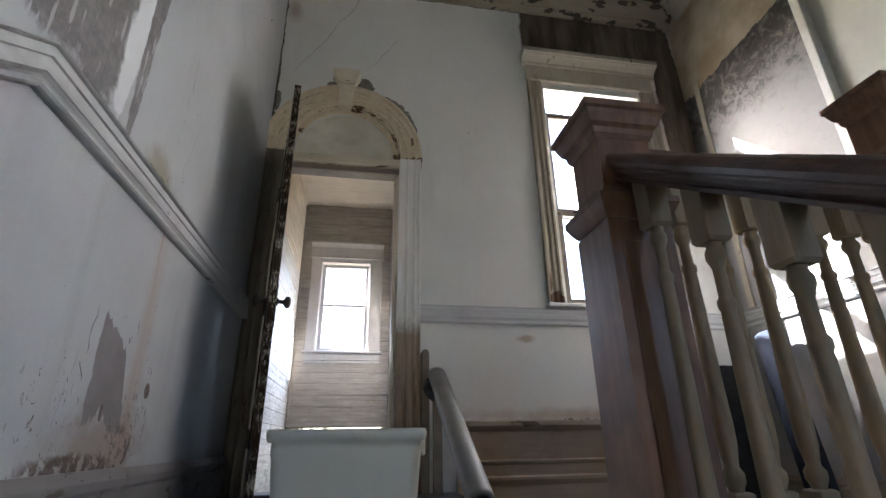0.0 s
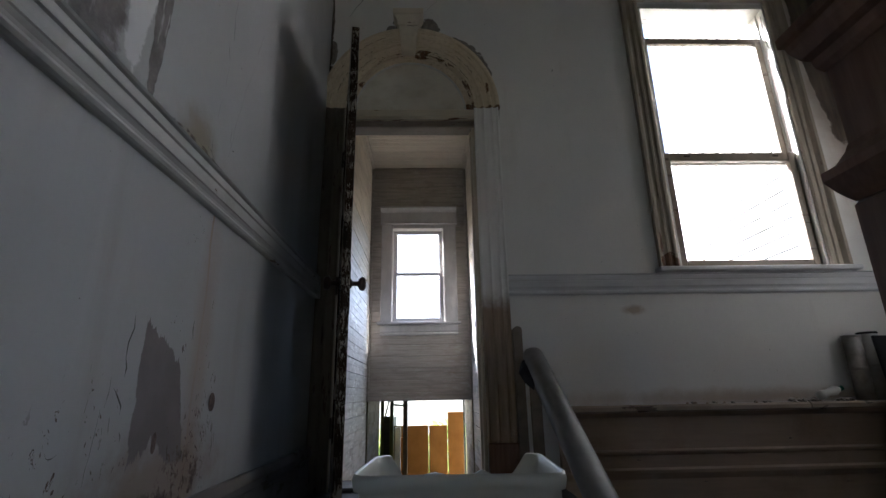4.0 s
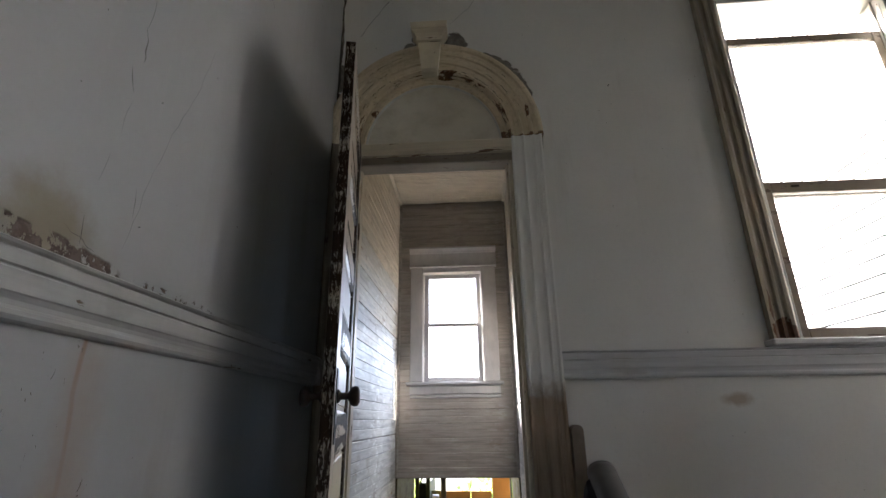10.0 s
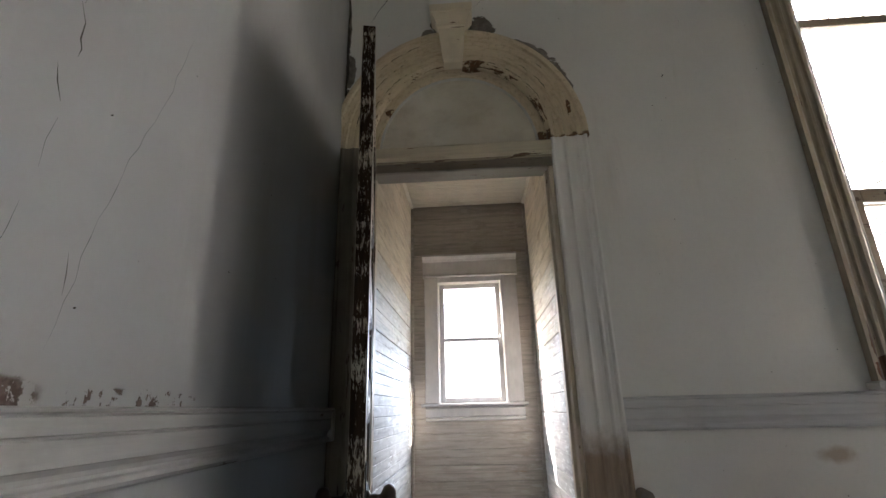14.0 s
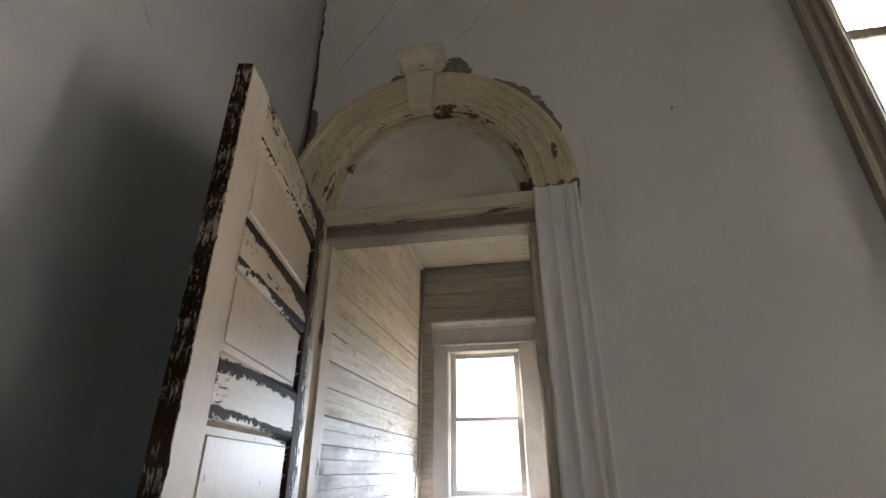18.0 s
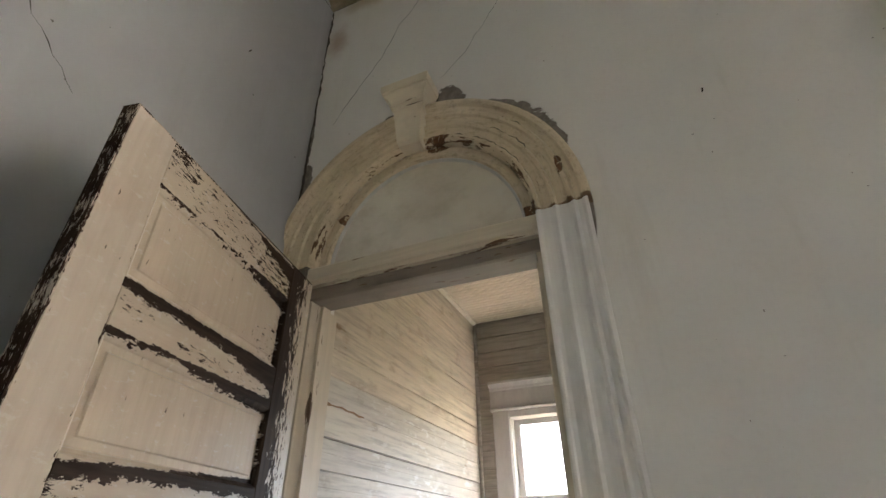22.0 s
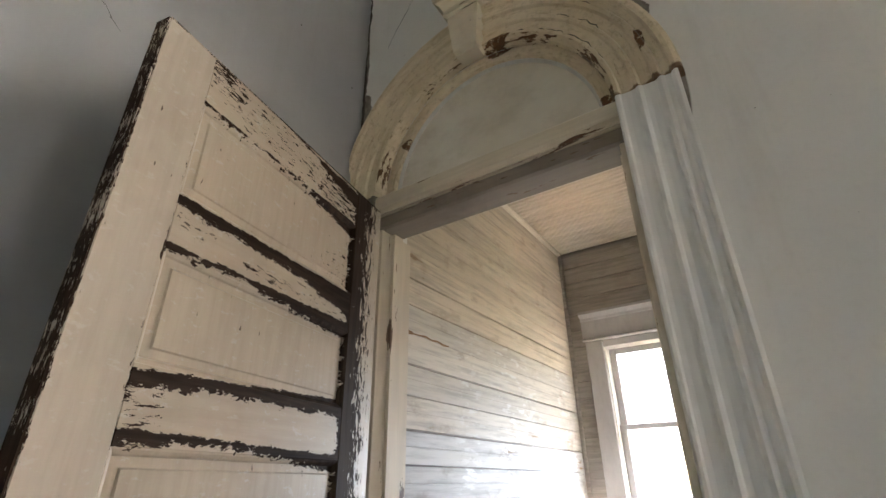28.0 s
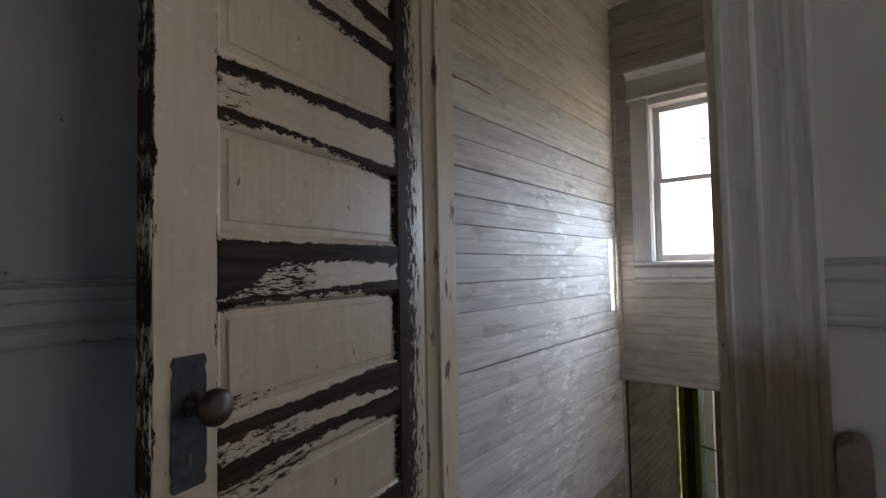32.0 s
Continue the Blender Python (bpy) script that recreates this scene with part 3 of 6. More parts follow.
def siding_material(name, top, low, dark, flakes=0.6):
    """Narrow lining boards: thin whitewash worn along the grain, each board's tone between top and low at random, with
    bare streaks.
    """
    m = Mat(name, 0.45, 0.0, 0.22)
    o = m.c.outputs["Object"]
    v = m.shifted((3.0, 3.0, 45.0))
    g = m.noise(v, 1.0, 5, 0.65)
    w = m.noise(m.shifted((5, 5, 9)), 1.0, 5, 0.6)
    base = m.mix(m.rand(), top, low)
    c = m.mix(m.ramp(g, 0.4, 0.72), base, tuple(x * 0.72 for x in low))
    c = m.mix(m.math("MULTIPLY", m.ramp(w, 0.55, 0.68), 0.75), c, dark)
    flake = m.noise(m.shifted((11, 11, 40)), 1.0, 4, 0.6)
    patchy = m.ramp(m.noise(m.coord((1.6, 1.6, 1.6), kind="Object"), 1.0, 2, 0.5), 0.45, 0.6)
    c = m.mix(m.math("MULTIPLY", m.math("MULTIPLY", m.ramp(flake, 0.56, 0.60), flakes), patchy), c, (0.74, 0.74, 0.72))
    c = m.mix(m.ramp(m.math("ADD", m.math("MULTIPLY", g, 0.5), m.math("MULTIPLY", w, 0.5)), 0.635, 0.66), c, (0.27, 0.19, 0.12))
    m.bump(m.math("ADD", g, flake), 0.35, 0.0015)
    return m.done(c, m.ramp(w, 0.35, 0.7, 0.50, 0.72))


# left casing behind the open door: shade added to its grimy paint colour
M_SHADECASE = painted_wood("shaded_grimy_casing", (0.17, 0.14, 0.11), (0.08, 0.05, 0.035), 0.60, (60, 60, 4), 0.6, chip_stretch=(30, 30, 5))
M_LUNETTE = lunette_material()


def window_casing_material():
    """Cream paint on the window casing, streaked along the grain, bare brown at its foot."""
    m = Mat("window_casing_paint", 0.5, 0.0, 0.25)
    o = m.c.outputs["Object"]
    g = m.noise(m.coord((70, 70, 4)), 1.0, 4, 0.6)
    d = m.noise(o, 4, 5, 0.65)
    c = m.mix(m.ramp(g, 0.35, 0.7), (0.37, 0.315, 0.245), (0.30, 0.25, 0.19))
    c = m.mix(m.math("MULTIPLY", m.ramp(d, 0.48, 0.72), 0.5), c, (0.25, 0.205, 0.15))
    chip = m.ramp(m.noise(m.coord((40, 40, 7)), 1.0, 6, 0.65), 0.655, 0.67)
    foot = m.many([((1.375, 0, 1.35), (0.05, BIG, 0.055), 0.7, 26), ((1.42, 0, 1.335), (0.03, BIG, 0.04), 0.6, 30), ((1.34, 0, 1.46), (0.012, BIG, 0.07), 0.8, 26)])
    s = m.math("MAXIMUM", chip, foot)
    c = m.mix(s, c, m.mix(m.ramp(g, 0.3, 0.7), (0.15, 0.075, 0.042), (0.09, 0.05, 0.03)))
    m.bump(m.math("SUBTRACT", m.math("MULTIPLY", g, 0.3), s), 0.5, 0.0015)
    return m.done(c)


M_WINCASE = window_casing_material()


def arch_material(name="arch_cream_paint", bare=0.71):
    """Cream paint on the arch: scuffs that follow the bend, brown wood where the arch meets the casing."""
    m = Mat(name, 0.5, 0.0, 0.25)
    o = m.c.outputs["Object"]
    p = m.xyz(m.coord((1, 1, 1), (-ARCH_X, 0, -2.405)))
    a = m.math("ARCTAN2", p[2], p[0])
    d = m.math("SQRT", m.math("ADD", m.math("MULTIPLY", p[0], p[0]), m.math("MULTIPLY", p[2], p[2])))
    v = m.node("ShaderNodeCombineXYZ")
    m.put(m.math("MULTIPLY", a, 8.0), v.inputs[0])
    m.put(m.math("MULTIPLY", d, 95.0), v.inputs[1])
    m.put(m.math("MULTIPLY", p[1], 60.0), v.inputs[2])
    n = m.noise(v.outputs[0], 1.0, 5, 0.7)
    c = m.mix(m.ramp(m.noise(o, 5, 4, 0.6), 0.3, 0.7), (0.71, 0.60, 0.43), (0.63, 0.52, 0.36))
    c = m.mix(m.math("MULTIPLY", m.ramp(n, 0.48, 0.75), 0.6), c, (0.38, 0.285, 0.18))
    c = m.mix(m.math("MULTIPLY", m.ramp(m.noise(o, 45, 5, 0.7), 0.50, 0.72), 0.5), c, (0.34, 0.26, 0.17))
    region = m.ramp(m.noise(o, 4.5, 3, 0.5), 0.46, 0.64, -0.10, 0.045)
    chip = m.ramp(m.math("ADD", n, region), bare, bare + 0.015)
    spring = m.math("MULTIPLY", m.ramp(m.math("ADD", p[2], m.math("MULTIPLY", m.noise(o, 30, 3, 0.6), 0.04)), 0.024, 0.034, 1.0, 0.0), m.ramp(p[0], 0.3, 0.31))
    patch = m.math("MULTIPLY", m.many([((-0.10, 0, 2.838), (0.06, BIG, 0.015), 0.8, 24), ((0.19, 0, 2.43), (0.045, BIG, 0.045), 0.6, 22), ((0.33, 0, 2.56), (0.010, BIG, 0.04), 0.9, 40), ((-0.50, 0, 2.62), (0.03, BIG, 0.02), 0.9, 30)]), m.ramp(m.noise(o, 38, 4, 0.7), 0.40, 0.46))
    chip = m.math("MAXIMUM", chip, m.math("MAXIMUM", patch, m.math("MULTIPLY", spring, 0.9)))
    c = m.mix(chip, c, m.mix(m.ramp(n, 0.4, 0.7), (0.16, 0.08, 0.038), (0.10, 0.055, 0.03)))
    m.bump(m.math("SUBTRACT", m.math("MULTIPLY", n, 0.3), chip), 0.5, 0.0015)
    return m.done(c)


M_ARCH = arch_material()
M_FILLET = arch_material("flaked_arch_edge", 0.52)
M_CASING = casing_material()
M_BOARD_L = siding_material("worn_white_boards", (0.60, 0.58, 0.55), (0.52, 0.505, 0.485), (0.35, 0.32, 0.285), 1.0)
# upper rows warmer: the window's blue light lower down is partly in the tones
M_WARM = siding_material("worn_warm_toned_boards", (0.66, 0.575, 0.46), (0.58, 0.505, 0.40), (0.42, 0.345, 0.26), 0.12)
M_MID = siding_material("worn_mid_toned_boards", (0.63, 0.58, 0.50), (0.55, 0.51, 0.445), (0.38, 0.33, 0.27), 0.6)
# end wall's boards, set darker and greyer than those of the side walls
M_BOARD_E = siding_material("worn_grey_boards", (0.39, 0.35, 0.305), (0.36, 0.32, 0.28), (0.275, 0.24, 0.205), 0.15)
M_BEAD = painted_wood("cream_bead_board", (0.72, 0.645, 0.53), (0.34, 0.25, 0.17), 0.70, (4, 50, 50), 0.3, chip_stretch=(4, 20, 20))

# ---- walls, floors and ceiling ----
bm = box((LW - 0.12, -5.0, -2.4), (LW, FW + 0.16, CEIL + 0.2))
wall_left = structure(part("wall_left", bm, M_LEFT), "off-white plaster stair wall with flaked grey patches and brown stains", "wall")


def wall_xz(name, y0, y1, x0, x1, z0, z1, holes, material):
    """A wall across y with rectangular holes (x0, x1, z0, z1), built of blocks."""
    bm = bmesh.new()
    xs = sorted({x0, x1, *[h[0] for h in holes], *[h[1] for h in holes]})
    for a, b in zip(xs, xs[1:]):
        cuts = sorted((h[2], h[3]) for h in holes if h[0] < (a + b) / 2 < h[1])
        z = z0
        for lo, hi in cuts:
            if lo > z:
                add_box(bm, (a, y0, z), (b, y1, lo))
            z = hi
        if z < z1:
            add_box(bm, (a, y0, z), (b, y1, z1))
    return part(name, bm, material)


def arch_z(x, a, b, spring):
    q = 1 - ((x - ARCH_X) / a) ** 2
    return spring + b * math.sqrt(max(q, 0.0))


SPRING = 2.398
bm = bmesh.new()
add_box(bm, (LW, FW, -2.4), (DOOR_L, FW + 0.16, CEIL + 0.2))
add_box(bm, (DOOR_L, FW, -2.4), (DOOR_R, FW + 0.16, SILL - 0.02))
add_box(bm, (DOOR_R, FW, -2.4), (WIN_L, FW + 0.16, CEIL + 0.2))
add_box(bm, (WIN_L, FW, -2.4), (WIN_R, FW + 0.16, WIN_B - 0.02))
add_box(bm, (WIN_L, FW, WIN_T), (WIN_R, FW + 0.16, CEIL + 0.2))
add_box(bm, (WIN_R, FW, -2.4), (RW + 0.15, FW + 0.16, CEIL + 0.2))
add_box(bm, (DOOR_L, FW, 2.95), (DOOR_R, FW + 0.16, CEIL + 0.2))
n = 24
for i in range(n):
    xa, xb = DOOR_L + (DOOR_R - DOOR_L) * i / n, DOOR_L + (DOOR_R - DOOR_L) * (i + 1) / n
    za, zb = arch_z(xa, 0.42, 0.452, SPRING), arch_z(xb, 0.42, 0.452, SPRING)
    vs = [bm.verts.new((x, y, z)) for y in (FW, FW + 0.16) for x, z in ((xa, za), (xb, zb), (xb, 2.95), (xa, 2.95))]
    for f in ((0, 1, 2, 3), (7, 6, 5, 4), (0, 4, 5, 1), (3, 2, 6, 7), (0, 3, 7, 4), (1, 5, 6, 2)):
        bm.faces.new([vs[k] for k in f])
wall_far = structure(part("wall_far", bm, M_FAR), "pale grey-green plaster end wall with an arched doorway and a tall window", "wall")

bm = box((RW, 1.98, -2.4), (RW + 0.15, FW, CEIL + 0.2))
structure(part("wall_right", bm, M_RIGHT), "peeling wallpapered wall with bare grey plaster showing", "wall")
bm = bmesh.new()
for y0, y1, z0, z1 in ((-5.0, -4.75, -2.4, CEIL + 0.2), (-3.15, 1.98, -2.4, CEIL + 0.2), (-4.75, -3.15, -2.4, 0.5), (-4.75, -3.15, 2.8, CEIL + 0.2)):
    add_box(bm, (RW + 0.03, y0, z0), (RW + 0.18, y1, z1))
structure(part("wall_hall", bm, M_HALL), "cream painted hall wall with a window opening", "wall")
ob = wall_xz("wall_back", -5.16, -5.0, LW - 0.12, RW + 0.18, -2.4, CEIL + 0.2, [(-0.5, 0.55, -2.2, -0.2)], M_HALL)
structure(ob, "cream painted wall with openings behind the stair", "wall")

bm = box((LW, -5.0, CEIL), (RW + 0.15, FW, CEIL + 0.2))
structure(part("ceiling", bm, M_CEIL), "stained plaster ceiling with broken patches", "ceiling")
bm = box((LW - 0.12, -5.16, -2.5), (RW + 0.18, FW, -2.4))
structure(part("floor_lower", bm, M_FLOOR), "dark wooden floor of the lower hall", "floor")

LAND = 0.86                                       # the landing's edge
land = structure(part("floor_landing", box((LW, LAND, -0.16), (RW, FW, -0.022)), M_FLOOR), "dark worn plank landing floor", "floor")
structure(part("floor_platform", box((LW, 1.80, 0.0), (0.62, FW, 0.138)), M_SILLBLACK), "dark raised step before the doorway", "step")
RISE, GOING = 0.18, 0.277
stair = structure(new("stairs"), "dark wooden stair flight", "stairs")
for i in range(1, 14):
    y1, z = LAND - GOING * (i - 1), -RISE * i
    part("tread", box((LW, y1 - GOING - 0.025, z - 0.03), (0.60, y1, z), 0.006), M_FLOOR, stair)
    part("riser", box((LW, y1 - 0.02, z), (0.60, y1 - 0.002, z + RISE - 0.03 - (0.13 if i == 1 else 0))), M_WAIN, stair)
for x in (LW + 0.002, 0.60):
    bm = loft([[(xx, LAND + 0.1, -0.45), (xx, LAND + 0.1, -0.10), (xx, LAND - 13 * GOING, -0.10 - 13 * RISE), (xx, LAND - 13 * GOING, -0.45 - 13 * RISE)] for xx in (x, x + 0.03)])
    part("stringer", bm, M_WAIN, stair)

# ---- mouldings of the stairwell ----
DADO = [(0, 0), (0.012, 0), (0.020, 0.003), (0.025, 0.010), (0.022, 0.018), (0.013, 0.021), (0.011, 0.026), (0.014, 0.034), (0.021, 0.042), (0.025, 0.044), (0.025, 0.078), (0.020, 0.081), (0.020, 0.083), (0.027, 0.085), (0.028, 0.107), (0.022, 0.110), (0.022, 0.112), (0.032, 0.114), (0.036, 0.118), (0.032, 0.121), (0, 0.122)]
BASE = [(0, 0), (0.020, 0), (0.020, 0.13), (0.026, 0.14), (0.030, 0.155), (0.020, 0.17), (0.012, 0.19), (0, 0.19)]
KINK = 0.965
trim = structure(new("trim_dado_left"), "chipped white dado rail on the stair wall", "dado rail")
part("rail", sweep(DADO, (LW, KINK, 1.148), (LW, FW - 0.06, 1.148), (1, 0, 0), (0, 0, 1)), M_TRIM, trim)
part("rail", sweep(DADO, (LW, -4.9, 1.148 - (KINK + 4.9) * 0.65), (LW, KINK, 1.148), (1, 0, 0), (0, 0, 1)), M_TRIM, trim)
part("rail_end", box((LW + 0.002, FW - 0.06, 1.15), (LW + 0.03, FW - 0.002, 1.265), 0.004), M_TRIM, trim)
base = structure(new("baseboard_left"), "grimy grey baseboard along the stair wall", "baseboard")
part("board", sweep([(0, 0), (0.020, 0), (0.020, 0.30), (0.030, 0.312), (0.034, 0.335), (0.022, 0.35), (0.012, 0.365), (0, 0.365)], (LW, 1.80, 0.0), (LW, LAND, 0.0), (1, 0, 0), (0, 0, 1)), M_BASE, base)
part("board", sweep([(0, 0), (0.020, 0), (0.020, 0.162), (0.030, 0.174), (0.034, 0.197), (0.022, 0.212), (0.012, 0.225), (0, 0.225)], (LW, FW, 0.138), (LW, 1.80, 0.138), (1, 0, 0), (0, 0, 1)), M_BASE, base)
trim = structure(new("trim_dado_far"), "white painted dado rail on the far wall", "dado rail")
part("rail", sweep([(x if x == 0 else 0.022 + (x - 0.022) * 0.6, z) for x, z in DADO], (0.395, FW, 1.160), (RW, FW, 1.160), (0, -1, 0), (0, 0, 1)), M_TRIM_X, trim)
wain = structure(new("trim_wainscot_far"), "brown painted wainscot with a dusty ledge below the window", "wainscot")
WAIN = [(0, 0), (0.05, 0), (0.05, 0.17), (0.056, 0.185), (0.062, 0.20), (0.062, 0.215), (0.046, 0.225), (0.046, 0.285), (0.056, 0.292), (0.060, 0.305), (0.044, 0.315)]
WAIN += [(0.044, 0.475), (0.060, 0.485), (0.072, 0.50)]
part("panel", sweep(WAIN + [(0, 0.50)], (0.62, FW, 0.0), (RW, FW, 0.0), (0, -1, 0), (0, 0, 1)), M_WAIN, wain)
for a, b in ((0.62, 1.985), (1.992, RW)):
    part("ledge", sweep([(0, 0.50), (0.085, 0.50), (0.095, 0.508), (0.095, 0.528), (0.085, 0.538), (0, 0.538)], (a, FW, 0.001), (b, FW, 0.001), (0, -1, 0), (0, 0, 1)), M_LEDGE, wain, "worn pale ledge board")
trim = structure(new("trim_right_wall"), "white dado rail and base on the right wall", "trim")
part("upright_strip", box((RW - 0.018, 2.945, 1.29), (RW - 0.0005, 2.998, 3.36), 0.004), M_CREAM_Z, trim, "pale upright strip by the corner")
part("rail", sweep(DADO, (RW, 1.985, 1.160), (RW, FW - 0.06, 1.160), (-1, 0, 0), (0, 0, 1)), M_TRIM, trim)
part("board", sweep(BASE, (RW, 1.985, 0.0), (RW, FW - 0.1, 0.0), (-1, 0, 0), (0, 0, 1)), M_WAIN, trim)
M_GRIMY = painted_wood("grimy_cornice_paint", (0.36, 0.30, 0.215), (0.07, 0.05, 0.035), 0.56, (6, 6, 30), 0.8, chip_stretch=(5, 5, 14))
CORNICE = [(0, 0), (0.02, 0), (0.03, 0.02), (0.05, 0.04), (0.055, 0.06), (0.075, 0.09), (0.11, 0.14), (0.12, 0.165), (0.14, 0.175), (0.14, 0.215), (0, 0.215)]
trim = structure(new("trim_cornice"), "broken cream cornice moulding", "cornice")
part("run", sweep(CORNICE, (LW, FW, CEIL - 0.215), (RW, FW, CEIL - 0.215), (0, -1, 0), (0, 0, 1)), M_GRIMY, trim)
part("run", sweep(CORNICE, (LW, -4.9, CEIL - 0.215), (LW, FW - 0.15, CEIL - 0.215), (1, 0, 0), (0, 0, 1)), M_GRIMY, trim)
part("run", sweep(CORNICE, (RW, 1.98, CEIL - 0.215), (RW, FW - 0.15, CEIL - 0.215), (-1, 0, 0), (0, 0, 1)), M_CREAM_Z, trim)
bm = box((RW - 0.03, 1.94, -0.0), (RW + 0.06, 2.0, CEIL), 0.006)
structure(part("trim_corner_board", bm, M_SASH), "white corner board at the hall opening", "trim")


def crack(name, points, normal, width, wall, lift=0.0015, material=M_CRACK, label="dark crack in the plaster"):
    """A ragged dark split along points."""
    pts = [Vector(p) for p in points]
    nrm = Vector(normal)
    line = []
    for a, b in zip(pts, pts[1:]):
        k = max(2, int((b - a).length / 0.03))
        for i in range(k):
            p = a.lerp(b, i / k)
            d = (b - a).normalized().cross(nrm)
            line.append((p + d * random.uniform(-1, 1) * 0.006, d))
    line.append((pts[-1], d))
    bm = bmesh.new()
    last = None
    for i, (p, d) in enumerate(line):
        w = width * random.uniform(0.25, 1.0) * (0.25 if i in (0, len(line) - 1) else 1)
        row = [bm.verts.new(p + d * w + nrm * lift), bm.verts.new(p - d * w + nrm * lift)]
        if last:
            bm.faces.new((last[0], row[0], row[1], last[1]))
        last = row
    part(name, bm, material, wall, label)


crack("crack", [(-0.61, FW, 3.15), (-0.47, FW, 3.37), (-0.38, FW, 3.50), (-0.30, FW, 3.70), (-0.19, FW, 3.84), (-0.12, FW, 4.08)], (0, -1, 0), 0.002, wall_far)
crack("crack", [(-0.08, FW, 3.20), (0.03, FW, 3.31), (0.10, FW, 3.43), (0.2, FW, 3.6)], (0, -1, 0), 0.001, wall_far)
crack("crack", [(LW, 2.05, 2.95), (LW, 2.082, 2.745), (LW, 2.162, 2.632), (LW, 2.308, 2.507)], (1, 0, 0), 0.002, wall_left)
for pts, w in (([(1.738, 1.86), (1.745, 1.80), (1.749, 1.77)], 0.0022), ([(1.742, 1.96), (1.738, 1.86)], 0.0012), ([(1.725, 1.74), (1.74, 1.685)], 0.0016), ([(1.738, 1.66), (1.734, 1.576)], 0.0007),
               ([(1.722, 1.52), (1.708, 1.45)], 0.0007), ([(1.697, 1.37), (1.702, 1.315)], 0.0016), ([(1.66, 1.335), (1.70, 1.322), (1.74, 1.312)], 0.0012), ([(1.81, 1.48), (1.817, 1.417)], 0.0009),
               ([(2.0, 2.02), (1.95, 1.84), (1.891, 1.67), (1.843, 1.515), (1.807, 1.34)], 0.0004), ([(1.46, 0.80), (1.45, 0.70), (1.455, 0.66)], 0.0022), ([(1.43, 0.64), (1.455, 0.60), (1.46, 0.585)], 0.0022),
               ([(1.47, 0.55), (1.475, 0.53)], 0.003), ([(1.725, 0.82), (1.735, 0.77)], 0.002), ([(1.93, 0.52), (1.925, 0.44)], 0.0018), ([(1.03, 0.60), (1.033, 0.575)], 0.0016), ([(1.062, 0.55), (1.092, 0.560)], 0.0035), ([(1.062, 0.54), (1.052, 0.52), (1.056, 0.495)], 0.0016),
               ([(1.098, 0.522), (1.11, 0.51), (1.12, 0.492)], 0.002), ([(1.058, 0.508), (1.09, 0.512)], 0.0007), ([(1.043, 0.498), (1.052, 0.472)], 0.0028), ([(1.065, 0.492), (1.075, 0.475)], 0.003), ([(1.05, 0.45), (1.13, 0.447)], 0.0007),
               ([(1.155, 0.45), (1.17, 0.443)], 0.002), ([(1.395, 0.60), (1.385, 0.50), (1.38, 0.46)], 0.0007), ([(1.41, 0.66), (1.405, 0.60)], 0.0009), ([(1.27, 0.53), (1.285, 0.515), (1.30, 0.525)], 0.0012)):
    crack("crack", [(LW, a, b) for a, b in pts], (1, 0, 0), w, wall_left)
crack("crack", [(LW + 0.006, FW - 0.001, z) for z in (2.55, 2.7, 2.85, 3.0, 3.2, 3.4, 3.6, 3.8, 4.08)], (0, -1, 0), 0.010, wall_far)

crack("crack", [(x, FW, 4.083) for x in (-0.72, -0.4, 0.0, 0.5, 0.9, 1.4)], (0, -1, 0), 0.007, wall_far)
crack("crack", [(LW, y, 4.083) for y in (3.14, 2.9, 2.5, 2.0)], (1, 0, 0), 0.006, wall_left)

crack("crack", [(ARCH_X + 0.592 * math.cos(radians(a)), FW, 2.405 + 0.624 * math.sin(radians(a))) for a in range(106, 152, 6)], (0, -1, 0), 0.005, wall_far)

# ---- doorway with its arch ----
door_1 = structure(new("door_1"), "arched doorway with chipped cream mouldings and a blind lunette", "doorway")
CASE = [(0, 0), (0, 0.026), (0.006, 0.031), (0.013, 0.031), (0.018, 0.027), (0.030, 0.025), (0.048, 0.025), (0.058, 0.027), (0.062, 0.031), (0.068, 0.034), (0.074, 0.031), (0.078, 0.028), (0.090, 0.026), (0.106, 0.026), (0.116, 0.028), (0.120, 0.033), (0.127, 0.037), (0.133, 0.034), (0.138, 0.030), (0.152, 0.030), (0.157, 0.037), (0.163, 0.041), (0.172, 0.039), (0.172, 0)]
for name, x, s, mat, z0 in (("casing_right", DOOR_R, 1, M_CASING, 0.36), ("casing_left", DOOR_L, -1, M_SHADECASE, 0.138)):
    ring = [[(x + s * min(u * 0.92, 0.122 if s < 0 else 1), FW - d, z) for u, d in CASE] for z in (z0, 2.405)]
    part(name, loft(ring), mat, door_1, "white fluted casing, brown below" if s > 0 else "")
part("plinth", box((DOOR_R + 0.002, FW - 0.05, 0.138), (DOOR_R + 0.163, FW - 0.001, 0.36), 0.004), M_NEWEL, door_1, "dark plinth block")


def arch_band(profile, a, b, spring, steps=44):
    """A moulding bent round the arch: profile points (outward, proud)."""
    rings = []
    for i in range(steps + 1):
        th = math.pi * i / steps
        c, s = math.cos(th), math.sin(th)
        rings.append([(ARCH_X + (a + u) * c, FW - d, spring + (b + u * 1.03) * s) for u, d in profile])
    return loft(rings)


